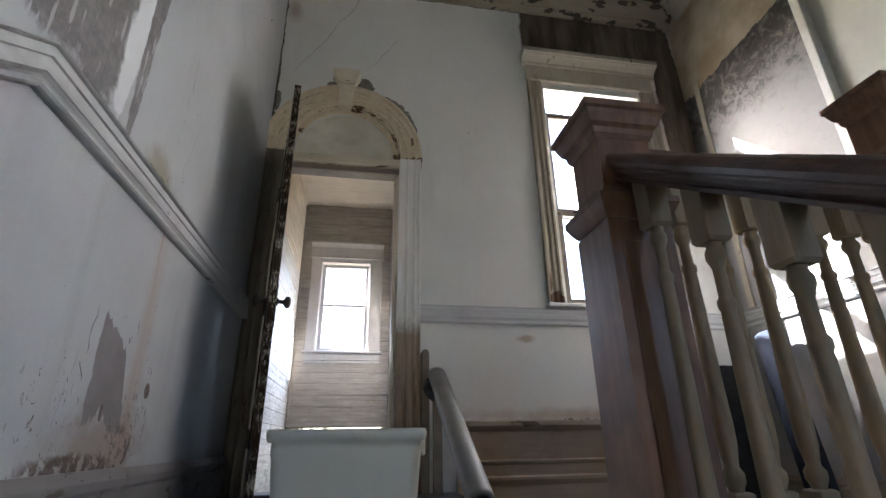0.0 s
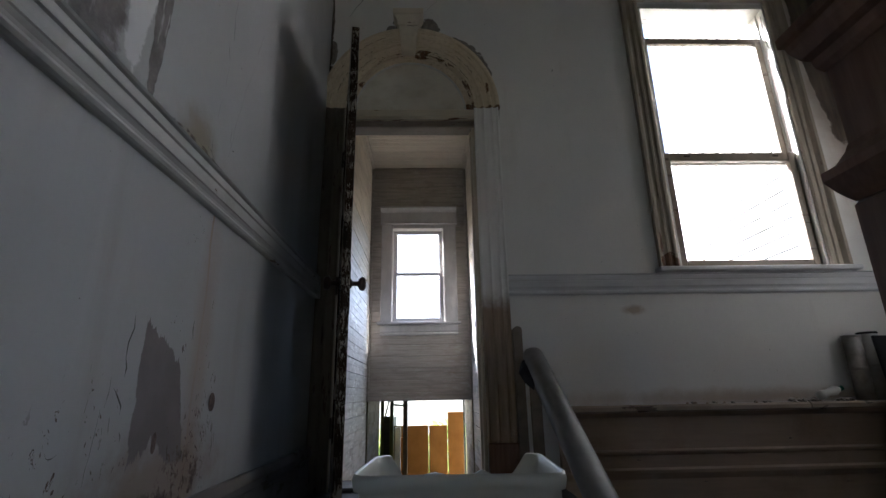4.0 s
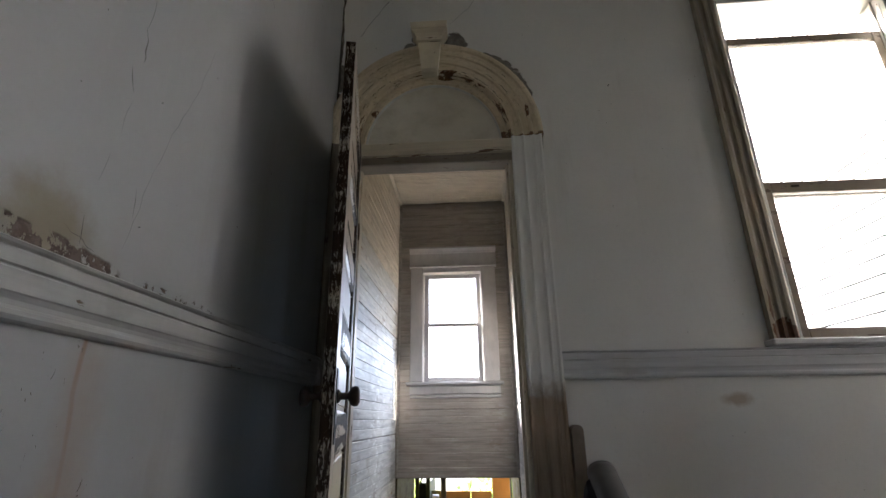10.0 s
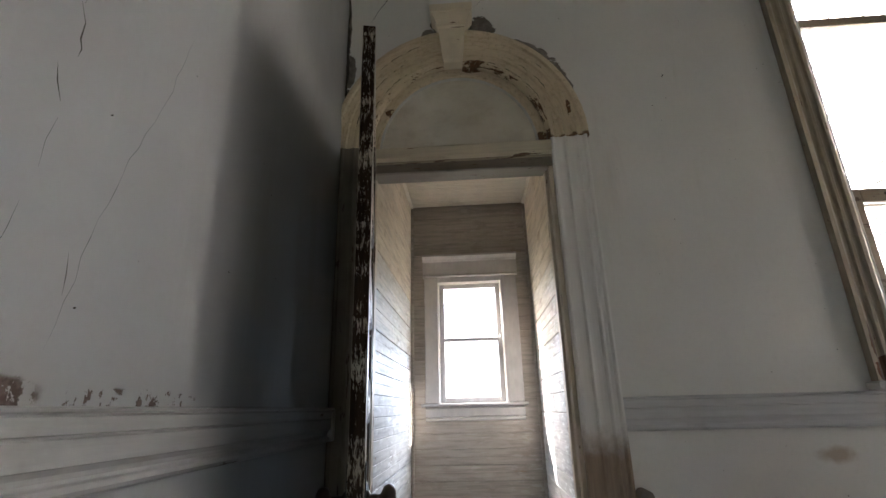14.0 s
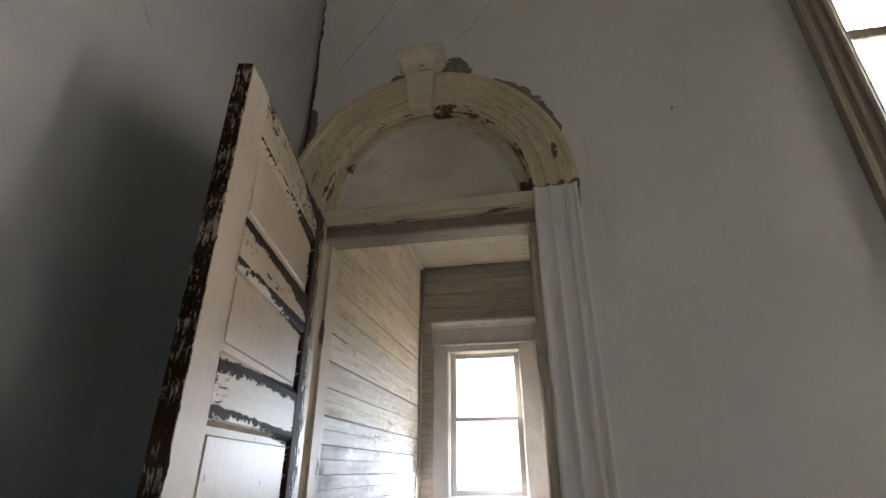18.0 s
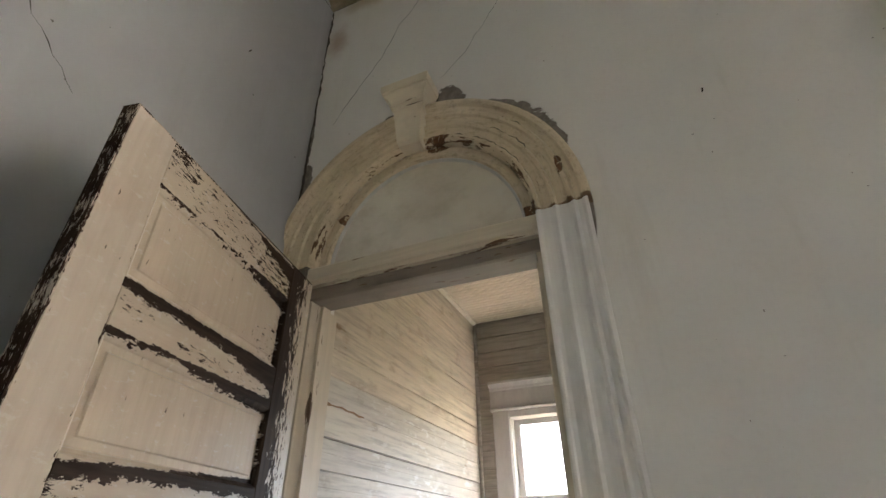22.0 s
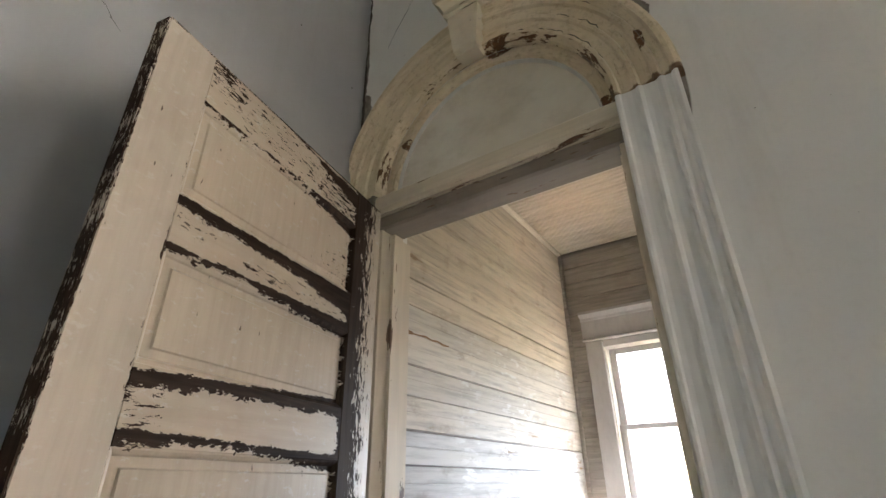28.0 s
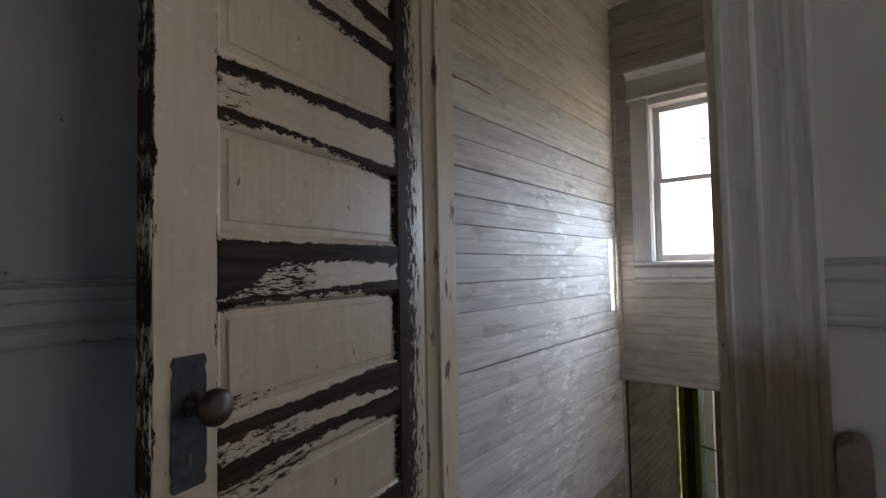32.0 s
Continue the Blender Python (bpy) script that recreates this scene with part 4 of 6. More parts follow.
ARCH = [(0, -0.02), (0, 0.020), (0.006, 0.026), (0.014, 0.026), (0.019, 0.015), (0.048, 0.021), (0.054, 0.029), (0.064, 0.031), (0.070, 0.019), (0.098, 0.026), (0.104, 0.034), (0.116, 0.037), (0.122, 0.025), (0.139, 0.032), (0.146, 0.043), (0.158, 0.046), (0.168, 0.043), (0.172, 0.030), (0.172, -0.0)]
part("arch_band", arch_band(ARCH, 0.416, 0.448, 2.405), M_ARCH, door_1, "cream arch moulding flaked to brown wood")
part("arch_fillet", arch_band([(-0.008, -0.02), (-0.008, 0.004), (0.0005, 0.0215), (0.0045, 0.026), (0.0045, -0.02)], 0.416, 0.448, 2.405), M_FILLET, door_1, "bare brown edge of the arch moulding")
part("arch_soffit", arch_band([(0, -0.062), (0, -0.034), (0.004, -0.028), (0.040, -0.026), (0.040, -0.15), (0.030, -0.15), (0.030, -0.062)], 0.376, 0.412, SPRING), M_ARCH, door_1)
part("arch_bead", arch_band([(0, -0.056), (0, -0.050), (0.006, -0.042), (0.011, -0.042), (0.011, -0.056)], 0.367, 0.403, SPRING), M_SASH, door_1, "white putty bead")
ring = []
for y in (FW + 0.0525, FW + 0.061):
    pts = [(ARCH_X + 0.376 * math.cos(math.pi * i / 32), y, 2.395 + 0.414 * math.sin(math.pi * i / 32)) for i in range(33)]
    ring.append(pts)
part("lunette_pane", loft(ring), M_LUNETTE, door_1, "dusty cream painted lunette pane")
BAR = [(-0.02, 0.056), (0.010, 0.056), (0.014, 0.062), (0.022, 0.068), (0.022, 0.115), (0.012, 0.125), (-0.10, 0.13), (-0.10, 0.056)]
M_TRANSOM = painted_wood("transom_paint", (0.67, 0.59, 0.45), (0.16, 0.085, 0.045), 0.64, (4, 40, 60), 0.5, chip_stretch=(7, 20, 60))
part("lunette_sill_bead", box((ARCH_X - 0.365, FW + 0.040, 2.408), (ARCH_X + 0.365, FW + 0.0525, 2.420), 0.003), M_SASH, door_1, "white putty bead")
bar = part("transom_bar", sweep(BAR, (DOOR_L, FW, HEAD), (DOOR_R, FW, HEAD), (0, -1, 0), (0, 0, 1)), M_TRANSOM, door_1)
part("transom_fillet", sweep([(-0.02, 0.044), (0.006, 0.044), (0.006, 0.055), (-0.02, 0.055)], (DOOR_L, FW, HEAD), (DOOR_R, FW, HEAD), (0, -1, 0), (0, 0, 1)), painted_wood("transom_fillet_paint", (0.46, 0.39, 0.29), (0.15, 0.085, 0.05), 0.55, (4, 40, 60), 0.6, chip_stretch=(9, 20, 60)), bar, "chipped brown fillet under the transom")
part("transom_stop", sweep([(-0.10, 0.0), (-0.01, 0.0), (0.003, 0.004), (0.005, 0.043), (-0.10, 0.043)], (DOOR_L, FW, HEAD), (DOOR_R, FW, HEAD), (0, -1, 0), (0, 0, 1)), painted_wood("grimy_transom_paint", (0.23, 0.19, 0.15), (0.16, 0.10, 0.06), 0.62, (4, 40, 60), 0.6, chip_stretch=(7, 20, 60)), bar, "grimy grey-brown lower edge")
KEYC = (-0.304 - 0.082) / 2
bm = loft([[(KEYC - w, FW, z), (KEYC + w, FW, z), (KEYC + w, FW - d, z), (KEYC - w, FW - d, z)] for z, w, d in ((2.828, 0.042, 0.05), (2.843, 0.046, 0.062), (3.017, 0.064, 0.07))])
key = part("keystone", bm, M_CREAM, door_1)
bm = loft([[(KEYC - w, FW, z), (KEYC + w, FW, z), (KEYC + w, FW - d, z), (KEYC - w, FW - d, z)] for z, w, d in ((3.016, 0.066, 0.072), (3.022, 0.074, 0.082), (3.032, 0.074, 0.082), (3.036, 0.070, 0.078), (3.050, 0.073, 0.081), (3.066, 0.081, 0.090), (3.078, 0.092, 0.102), (3.084, 0.094, 0.104), (3.085, 0.100, 0.112), (3.104, 0.103, 0.115), (3.124, 0.103, 0.115))])
part("keystone_cap", bm, M_CREAM, key)
GRIME_SHADE = "dark line of grime and shade in the moulding"
for u, d, a0, a1 in ((0.0195, 0.0160, 18, 78), (0.0195, 0.0160, 108, 168), (0.071, 0.0200, 28, 62), (0.071, 0.0200, 112, 172), (0.123, 0.0260, 104, 150), (0.123, 0.0260, 40, 52)):
    crack("grime_line", [(ARCH_X + (0.416 + u) * math.cos(radians(a)), FW - d, 2.405 + (0.448 + u * 1.03) * math.sin(radians(a))) for a in range(a0, a1, 5)], (0, -1, 0), 0.0022, door_1, 0.0015, M_CRACK, GRIME_SHADE)
# keystone: shade under the cap and along its sides drawn in with the grime
crack("grime_line", [(KEYC + 0.062 * i, FW - 0.0725, 3.0155) for i in (-1, 0, 1)], (0, -1, 0), 0.004, door_1, 0.0015, M_CRACK, GRIME_SHADE)
for i in (-1, 1):
    crack("grime_line", [(KEYC + i * 0.062, FW, 2.98), (KEYC + i * 0.068, FW, 3.02), (KEYC + i * 0.077, FW, 3.04), (KEYC + i * 0.103, FW, 3.085), (KEYC + i * 0.105, FW, 3.12)], (0, -1, 0), 0.005, door_1, 0.0015, M_CRACK, GRIME_SHADE)
for x, s in ((DOOR_L, 1), (DOOR_R, -1)):
    bm = box((min(x, x + s * 0.018), FW + 0.002, SILL), (max(x, x + s * 0.018), FW + 0.16, HEAD), 0.002)
    add_box(bm, (min(x + s * 0.018, x + s * 0.03), FW + 0.055, SILL), (max(x + s * 0.018, x + s * 0.03), FW + 0.10, HEAD))
    part("jamb", bm, M_JAMB, door_1, "cream door jamb, chipped along the hinge side" if s > 0 else "")
part("threshold", box((DOOR_L, FW - 0.03, 0.139), (DOOR_R, FW + 0.17, SILL), 0.006), M_SILLBLACK, door_1, "black worn threshold")

# ---- the open panelled door ----
LEAF, THICK, D_BOT, D_TOP = 0.825, 0.037, 0.172, 2.314
HINGE = (-0.592, 3.100)
RAIL_Z = [(0.585, 0.702), (0.903, 1.022), (1.222, 1.342), (1.546, 1.668), (1.866, 1.976)]   # heights of the five cross rails
# flaked strips over the rails: height of the upper edge at the lock and at the hinge, then the depth lost at four places from lock to hinge
LOST = [(2.318, 2.305, (0.018, -0.008, 0.010, 0.056)), (2.199, 2.198, (0.010, 0.007, 0.012, 0.042)),
        (1.976, 1.976, (0.024, 0.026, 0.034, 0.070)), (1.880, 1.889, (0.018, 0.010, 0.030, 0.042)),
        (1.661, 1.690, (0.032, 0.023, 0.037, 0.048)), (1.572, 1.560, (0.026, 0.014, 0.021, 0.038)),
        (1.336, 1.343, (0.112, 0.046, 0.042, 0.056)), (1.231, 1.250, (0.019, 0.014, 0.018, 0.052)),
        (1.013, 1.030, (0.034, 0.033, 0.043, 0.075)), (0.948, 0.952, (0.050, 0.036, 0.026, 0.074)),
        (0.700, 0.708, (0.030, 0.036, 0.040, 0.060)), (0.603, 0.600, (0.016, 0.020, 0.026, 0.050))]
FLECKS = [((0.60, 0, 1.268), (0.125, BIG, 0.05), 0.50), ((0.62, 0, 0.925), (0.15, BIG, 0.06), 0.52), ((0.66, 0, 1.925), (0.045, BIG, 0.025), 0.56), ((0.20, 0, 2.03), (0.07, BIG, 0.05), 0.585),
          ((0.66, 0, 2.285), (0.05, BIG, 0.028), 0.50), ((0.44, 0, 2.255), (0.26, BIG, 0.05), 0.575), ((0.22, 0, 2.25), (0.12, BIG, 0.06), 0.52), ((0.26, 0, 1.93), (0.12, BIG, 0.05), 0.585), ((0.68, 0, 1.60), (0.04, BIG, 0.05), 0.56), ((0.45, 0, 1.905), (0.08, BIG, 0.014), 0.54), ((0.64, 0, 1.045), (0.06, BIG, 0.012), 0.55)]


def cream_door_colour(m, grain):
    gr = m.noise(m.shifted(grain), 1.0, 4, 0.6)
    c = m.mix(m.ramp(gr, 0.35, 0.7), (0.44, 0.365, 0.28), (0.40, 0.33, 0.248))
    d = m.noise(m.coord((5, 5, 5)), 1.0, 5, 0.65)
    c = m.mix(m.math("MULTIPLY", m.ramp(d, 0.45, 0.75), 0.40), c, (0.31, 0.24, 0.17))
    worn = m.noise(m.shifted((30, 30, 60)), 1.0, 4, 0.7)
    c = m.mix(m.math("MULTIPLY", m.ramp(worn, 0.57, 0.68), 0.6), c, (0.48, 0.44, 0.39))
    c = m.mix(m.math("MULTIPLY", m.ramp(m.noise(m.coord((55, 55, 18)), 1.0, 2, 0.5), 0.735, 0.75), 0.85), c, (0.07, 0.045, 0.03))
    return gr, c


def flaked_field(name, grain):
    """Cream paint of the rails and panels, come off the dark brown coat in strips along the rails."""
    m = Mat(name, 0.42, 0.0, 0.25)
    z0 = m.c.outputs["Object"]
    p = m.xyz(z0)
    z = m.math("ADD", p[2], D_BOT)
    step = m.math("MULTIPLY", m.math("SUBTRACT", m.noise(m.coord((24, 1, 60)), 1.0, 5, 0.7), 0.5), 0.052)
    fine = m.math("MULTIPLY", m.math("SUBTRACT", m.noise(m.coord((75, 1, 190)), 1.0, 3, 0.65), 0.5), 0.030)
    wave = m.math("MULTIPLY", m.math("SUBTRACT", m.noise(m.coord((9, 1, 3)), 1.0, 2, 0.5), 0.5), 0.012)
    rag = m.math("ADD", m.math("ADD", step, fine), wave)
    field = None
    for za, zb, depth in LOST:
        top = m.ramp(p[0], 0.72, 0.12, za, zb)
        cr = m.node("ShaderNodeValToRGB")
        m.put(m.math("DIVIDE", p[0], 0.85), cr.inputs[0])
        places = (0.15, 0.35, 0.56, 0.70)
        while len(cr.color_ramp.elements) < 4:
            cr.color_ramp.elements.new(0.5)
        for e, x, v in zip(cr.color_ramp.elements, places, depth[::-1]):
            e.position = x / 0.85
            k = (v + 0.02) * 5.0
            e.color = (k, k, k, 1.0)
        th = m.math("SUBTRACT", m.math("DIVIDE", cr.outputs[0], 5.0), 0.02)
        over = m.math("SUBTRACT", m.math("ADD", top, m.math("MULTIPLY", m.math("ADD", fine, step), 0.4)), z)
        under = m.math("ADD", m.math("ADD", m.math("SUBTRACT", z, top), th), rag)
        v = m.math("MINIMUM", over, under)
        field = v if field is None else m.math("MAXIMUM", field, v)
    # hinge end: flaked strip, with the shade beside the stile in the same dark
    hinge = m.math("SUBTRACT", m.math("ADD", 0.152, m.math("MULTIPLY", rag, 1.0)), p[0])
    s = m.ramp(m.math("MAXIMUM", field, hinge), 0.0, 0.0016)
    fl = m.noise(m.coord((26, 1, 125)), 1.0, 5, 0.72)
    for c0, r, thr in FLECKS:
        reg = m.blob((c0[0], 0, c0[2] - D_BOT), r, 0.35, 14, 0.25)
        s = m.math("MAXIMUM", s, m.math("MULTIPLY", m.ramp(reg, 0.35, 0.4), m.ramp(fl, thr, thr + 0.015)))
    chips = m.ramp(m.noise(m.coord((38, 1, 90), (3, 0, 1)), 1.0, 3, 0.6), 0.735, 0.745)
    s = m.math("MAXIMUM", s, chips)
    gr, c = cream_door_colour(m, grain)
    bare = m.mix(m.ramp(gr, 0.3, 0.75), (0.022, 0.013, 0.008), (0.044, 0.028, 0.019))
    c = m.mix(s, c, bare)
    m.bump(m.math("SUBTRACT", m.math("MULTIPLY", gr, 0.3), s), 0.6, 0.0015)
    m.put(m.ramp(s, 0, 1, 0.26, 0.05), m.b.inputs["Specular IOR Level"])
    return m.done(c, m.ramp(s, 0, 1, 0.40, 0.6))


def hinge_stile_paint():
    """Dark brown towards the panels, a ragged strip of cream left along the hinges."""
    m = Mat("door_hinge_stile_paint", 0.45, 0.0, 0.2)
    p = m.xyz(m.c.outputs["Object"])
    rag = m.math("MULTIPLY", m.math("SUBTRACT", m.noise(m.coord((75, 1, 20)), 1.0, 5, 0.75), 0.5), 0.36)
    big = m.math("MULTIPLY", m.math("SUBTRACT", m.noise(m.coord((3, 1, 4)), 1.0, 2, 0.5), 0.5), 0.05)
    s = m.ramp(m.math("ADD", m.math("ADD", p[0], rag), big), 0.052, 0.058)
    gr, c = cream_door_colour(m, (70, 70, 5))
    c = m.mix(s, c, m.mix(m.ramp(gr, 0.3, 0.75), (0.024, 0.014, 0.009), (0.046, 0.03, 0.02)))
    m.bump(m.math("SUBTRACT", m.math("MULTIPLY", gr, 0.3), s), 0.6, 0.0015)
    m.put(m.ramp(s, 0, 1, 0.26, 0.08), m.b.inputs["Specular IOR Level"])
    return m.done(c, m.ramp(s, 0, 1, 0.40, 0.65))


door = thing("panel_door", "open cream six-panel door flaked to dark brown wood", "door", pose(HINGE[0], HINGE[1], D_BOT, 0, 0, -90 + 11.4))
H = D_TOP - D_BOT
M_D_STILE = door_paint("door_stile_paint", side=0.72, thr=0.66, stretch=(90, 90, 24), base=-0.04)
M_D_EDGE = door_paint("door_edge_paint", base=0.64, thr=0.50, stretch=(150, 150, 26))
M_D_HINGE = hinge_stile_paint()
M_D_RAIL = flaked_field("door_rail_paint", (5, 70, 70))
M_D_PANEL = flaked_field("door_panel_paint", (70, 70, 5))
SL, SH = 0.116, 0.138                                   # lock stile, hinge stile
part("hinge_stile", box((0, 0, 0), (SH, THICK, H), 0.002), M_D_HINGE, door, "hinge stile flaked to dark wood")
part("lock_stile", box((LEAF - SL, 0, 0), (LEAF - 0.003, THICK, H), 0.002), M_D_STILE, door)
part("door_edge", box((LEAF - 0.003, 0.001, 0.001), (LEAF, THICK - 0.001, H - 0.001)), M_D_EDGE, door, "dark flaked door edge")
part("door_top_edge", box((0.004, 0.001, H), (LEAF - 0.004, THICK - 0.001, H + 0.003)), M_D_EDGE, door)
edges = [0.385] + [z for r in RAIL_Z for z in r] + [2.192]
panels = [(a - D_BOT, b - D_BOT) for a, b in zip(edges[0::2], edges[1::2])]
cuts = [0.0] + [z for p in panels for z in p] + [H]
for z0, z1 in zip(cuts[0::2], cuts[1::2]):
    part("rail", box((SH, 0.0005, z0), (LEAF - SL, THICK - 0.0005, z1), 0.0015), M_D_RAIL, door)
for z0, z1 in panels:
    x0, x1, yc = SH, LEAF - SL, THICK / 2
    bm = loft([[(x0 + i, yc + s * d, z0 + i), (x1 - i, yc + s * d, z0 + i), (x1 - i, yc + s * d, z1 - i), (x0 + i, yc + s * d, z1 - i)]
               for i, d, s in ((0.030, 0.010, -1), (0.027, 0.007, -1), (0.0, 0.006, -1), (0.0, 0.006, 1), (0.027, 0.007, 1), (0.030, 0.010, 1))])
    pn = part("panel", bm, M_D_PANEL, door)
    for s in (-1, 1):
        o = yc + s * 0.0062
        for q, (a, b) in enumerate((((x0, z0), (x1, z0)), ((x0, z1), (x1, z1)), ((x0, z0), (x0, z1)), ((x1, z0), (x1, z1)))):
            u = [(0, 0, 1), (0, 0, -1), (1, 0, 0), (-1, 0, 0)][q]
            bm = sweep([(0, 0), (0.012, 0), (0.009, 0.005), (0.003, 0.010), (0, 0.011)], (a[0], o, a[1]), (b[0], o, b[1]), u, (0, s, 0))
            part("panel_moulding", bm, M_D_PANEL, door)
KX, KZ = 0.763, 1.055 - D_BOT
for s, y in ((1, THICK), (-1, 0.0)):
    prof = [(0.0, -0.105), (0.026, -0.105), (0.031, -0.098), (0.027, -0.085), (0.031, -0.07), (0.030, 0.07), (0.027, 0.082), (0.031, 0.095), (0.026, 0.105), (0.0, 0.105)]
    outline = [(KX + w, KZ - 0.015 + h) for w, h in prof] + [(KX - w, KZ - 0.015 + h) for w, h in prof[-2:0:-1]]
    plate = part("lock_plate", loft([[(x, y + s * d, z) for x, z in outline] for d in (0.0, 0.003)]), M_PLATE, door, "tarnished blue-green lock plate")
    kx, kz = KX - 0.008, KZ + 0.012
    bm = lathe([(0.0, 0.0), (0.020, 0.0), (0.019, 0.006), (0.011, 0.010), (0.010, 0.030), (0.014, 0.034), (0.026, 0.040), (0.030, 0.050), (0.028, 0.060), (0.018, 0.066), (0.0, 0.067)], 18)
    bm.transform(Matrix.Translation((kx, y + s * 0.003, kz)) @ Matrix.Rotation(radians(-90 * s), 4, "X"))
    part("door_knob", bm, M_KNOB, plate, "worn brown door knob", True)
    bm = box((KX - 0.003, y + s * 0.0025, KZ - 0.085), (KX + 0.003, y + s * 0.0045, KZ - 0.065))
    part("keyhole", bm, M_CRACK, plate)
for z in (0.28, 1.05, 1.85):
    bm = lathe([(0.0, z - 0.055), (0.007, z - 0.05), (0.007, z + 0.05), (0.0, z + 0.055)], 8, -0.004, -0.006)
    add_box(bm, (0.0, -0.003, z - 0.045), (0.035, 0.0, z + 0.045))
    part("hinge", bm, M_BRASS, door, "dark iron hinge")

M_WOODGREY = plain("weathered_board", (0.25, 0.20, 0.155), 0.7, 0, 0.35, 9.0, 0.2)

# ---- the landing window ----
def rect_frame(x0, x1, z0, z1, y0, y1, w, bevel=0.003, w_top=None, w_bot=None):
    """Four boards round a rectangle in the x-z plane."""
    wt, wb = w_top or w, w_bot or w
    bm = bmesh.new()
    add_box(bm, (x0, y0, z0), (x0 + w, y1, z1), bevel)
    add_box(bm, (x1 - w, y0, z0), (x1, y1, z1), bevel)
    add_box(bm, (x0 + w, y0 + 0.001, z1 - wt), (x1 - w, y1 - 0.001, z1), bevel)
    add_box(bm, (x0 + w, y0 + 0.001, z0), (x1 - w, y1 - 0.001, z0 + wb), bevel)
    return bm


def add_sash(name, parent, x0, x1, z0, z1, y0, y1, w, wt, wb, mat):
    s = part(name, rect_frame(x0, x1, z0, z1, y0, y1, w, 0.004, wt, wb), mat, parent)
    ym = (y0 + y1) / 2
    pane = part("pane", box((x0 + w - 0.004, ym - 0.0015, z0 + wb - 0.004), (x1 - w + 0.004, ym + 0.0015, z1 - wt + 0.004)), M_PANE, s)
    pane.visible_shadow = False
    return s


CASE_W = [(0, 0), (0, 0.016), (0.012, 0.024), (0.028, 0.024), (0.034, 0.015), (0.046, 0.015), (0.054, 0.022), (0.066, 0.022), (0.073, 0.014), (0.086, 0.014), (0.096, 0.024), (0.108, 0.034), (0.125, 0.036), (0.125, 0)]
window_1 = structure(new("window_1"), "tall double-hung sash window with chipped cream casing", "window")
for x, s in ((WIN_L, -1), (WIN_R, 1)):
    part("casing", loft([[(x + s * u, FW - d, z) for u, d in CASE_W] for z in (1.315, 3.299)]), M_WINCASE, window_1)
    part("jamb", box((min(x, x - s * 0.016), FW - 0.01, WIN_B), (max(x, x - s * 0.016), FW + 0.158, WIN_T), 0.002), M_SASH, window_1)
    part("parting_bead", box((min(x - s * 0.016, x - s * 0.028), FW + 0.055, WIN_B), (max(x - s * 0.016, x - s * 0.028), FW + 0.061, WIN_T), 0.002), M_SASH, window_1)
HEADP = [(0, 0), (0.026, 0), (0.032, 0.010), (0.032, 0.026), (0.022, 0.034), (0.022, 0.164), (0.0, 0.164)]
HEADCAP = [(0, 0.165), (0.030, 0.165), (0.036, 0.176), (0.036, 0.190), (0.050, 0.202), (0.072, 0.222), (0.092, 0.232), (0.096, 0.240), (0.108, 0.244), (0.110, 0.268), (0.104, 0.292), (0, 0.295)]
part("head_casing", sweep(HEADP, (WIN_L - 0.13, FW, 3.30), (WIN_R + 0.13, FW, 3.30), (0, -1, 0), (0, 0, 1)), M_CREAM_Z, window_1, "cream head casing")
part("head_cap", sweep(HEADCAP, (WIN_L - 0.165, FW, 3.30), (WIN_R + 0.165, FW, 3.30), (0, -1, 0), (0, 0, 1)), M_CREAM_Z, window_1, "moulded cream cap over the window")
part("head_jamb", box((WIN_L, FW - 0.005, WIN_T - 0.045), (WIN_R, FW + 0.155, WIN_T - 0.001), 0.003), M_SASH, window_1)
part("window_sill", box((WIN_L - 0.15, FW - 0.075, 1.283), (WIN_R + 0.15, FW + 0.16, 1.312), 0.006), M_TRIM_X, window_1)
add_sash("lower_sash", window_1, WIN_L + 0.018, WIN_R - 0.018, 1.314, 2.10, FW + 0.018, FW + 0.054, 0.05, 0.062, 0.055, M_SASH_BACKLIT)
add_sash("upper_sash", window_1, WIN_L + 0.018, WIN_R - 0.018, 2.037, 3.04, FW + 0.062, FW + 0.096, 0.05, 0.05, 0.055, M_SASH_BACKLIT)
for x in (1.60, 2.19):
    part("sash_latch", box((x, FW + 0.013, 2.066), (x + 0.04, FW + 0.018, 2.078), 0.002), M_BRASS, window_1, "small dark latch plate")
cord = [(WIN_R - 0.025, FW + 0.010, 3.18 - 0.09 * i) for i in range(8)]
cord = [(x - 0.012 * math.sin(i * 0.7), y - 0.004 * i, z) for i, (x, y, z) in enumerate(cord)] + [(WIN_R - 0.005, FW - 0.01, 2.47), (WIN_R + 0.01, FW - 0.02, 2.49)]
part("sash_cord", tube(cord, 0.005, 6), M_SASH, window_1, "frayed loose sash cord")

# ---- the porch over the back stair ----
SLIT0, SLIT1, SLIT_Y = 0.98, 1.50, VB - 0.162        # a gap added in the porch corner to draw a bright sliver of daylight
bm = box((VL - 0.10, FW + 0.16, -2.6), (VL - 0.014, SLIT_Y, VTOP + 0.1))
add_box(bm, (VL - 0.10, SLIT_Y, -2.6), (VL - 0.014, VB + 0.12, SLIT0))
add_box(bm, (VL - 0.10, SLIT_Y, SLIT1), (VL - 0.014, VB + 0.12, VTOP + 0.1))
w_l = structure(part("wall_porch_left", bm, M_BOARD_E), "worn white horizontal board wall of the back stair", "wall")
bm = box((VR + 0.014, FW + 0.16, -2.6), (VR + 0.10, VB + 0.12, VTOP + 0.1))
w_r = structure(part("wall_porch_right", bm, M_BOARD_E), "worn white horizontal board wall of the back stair", "wall")
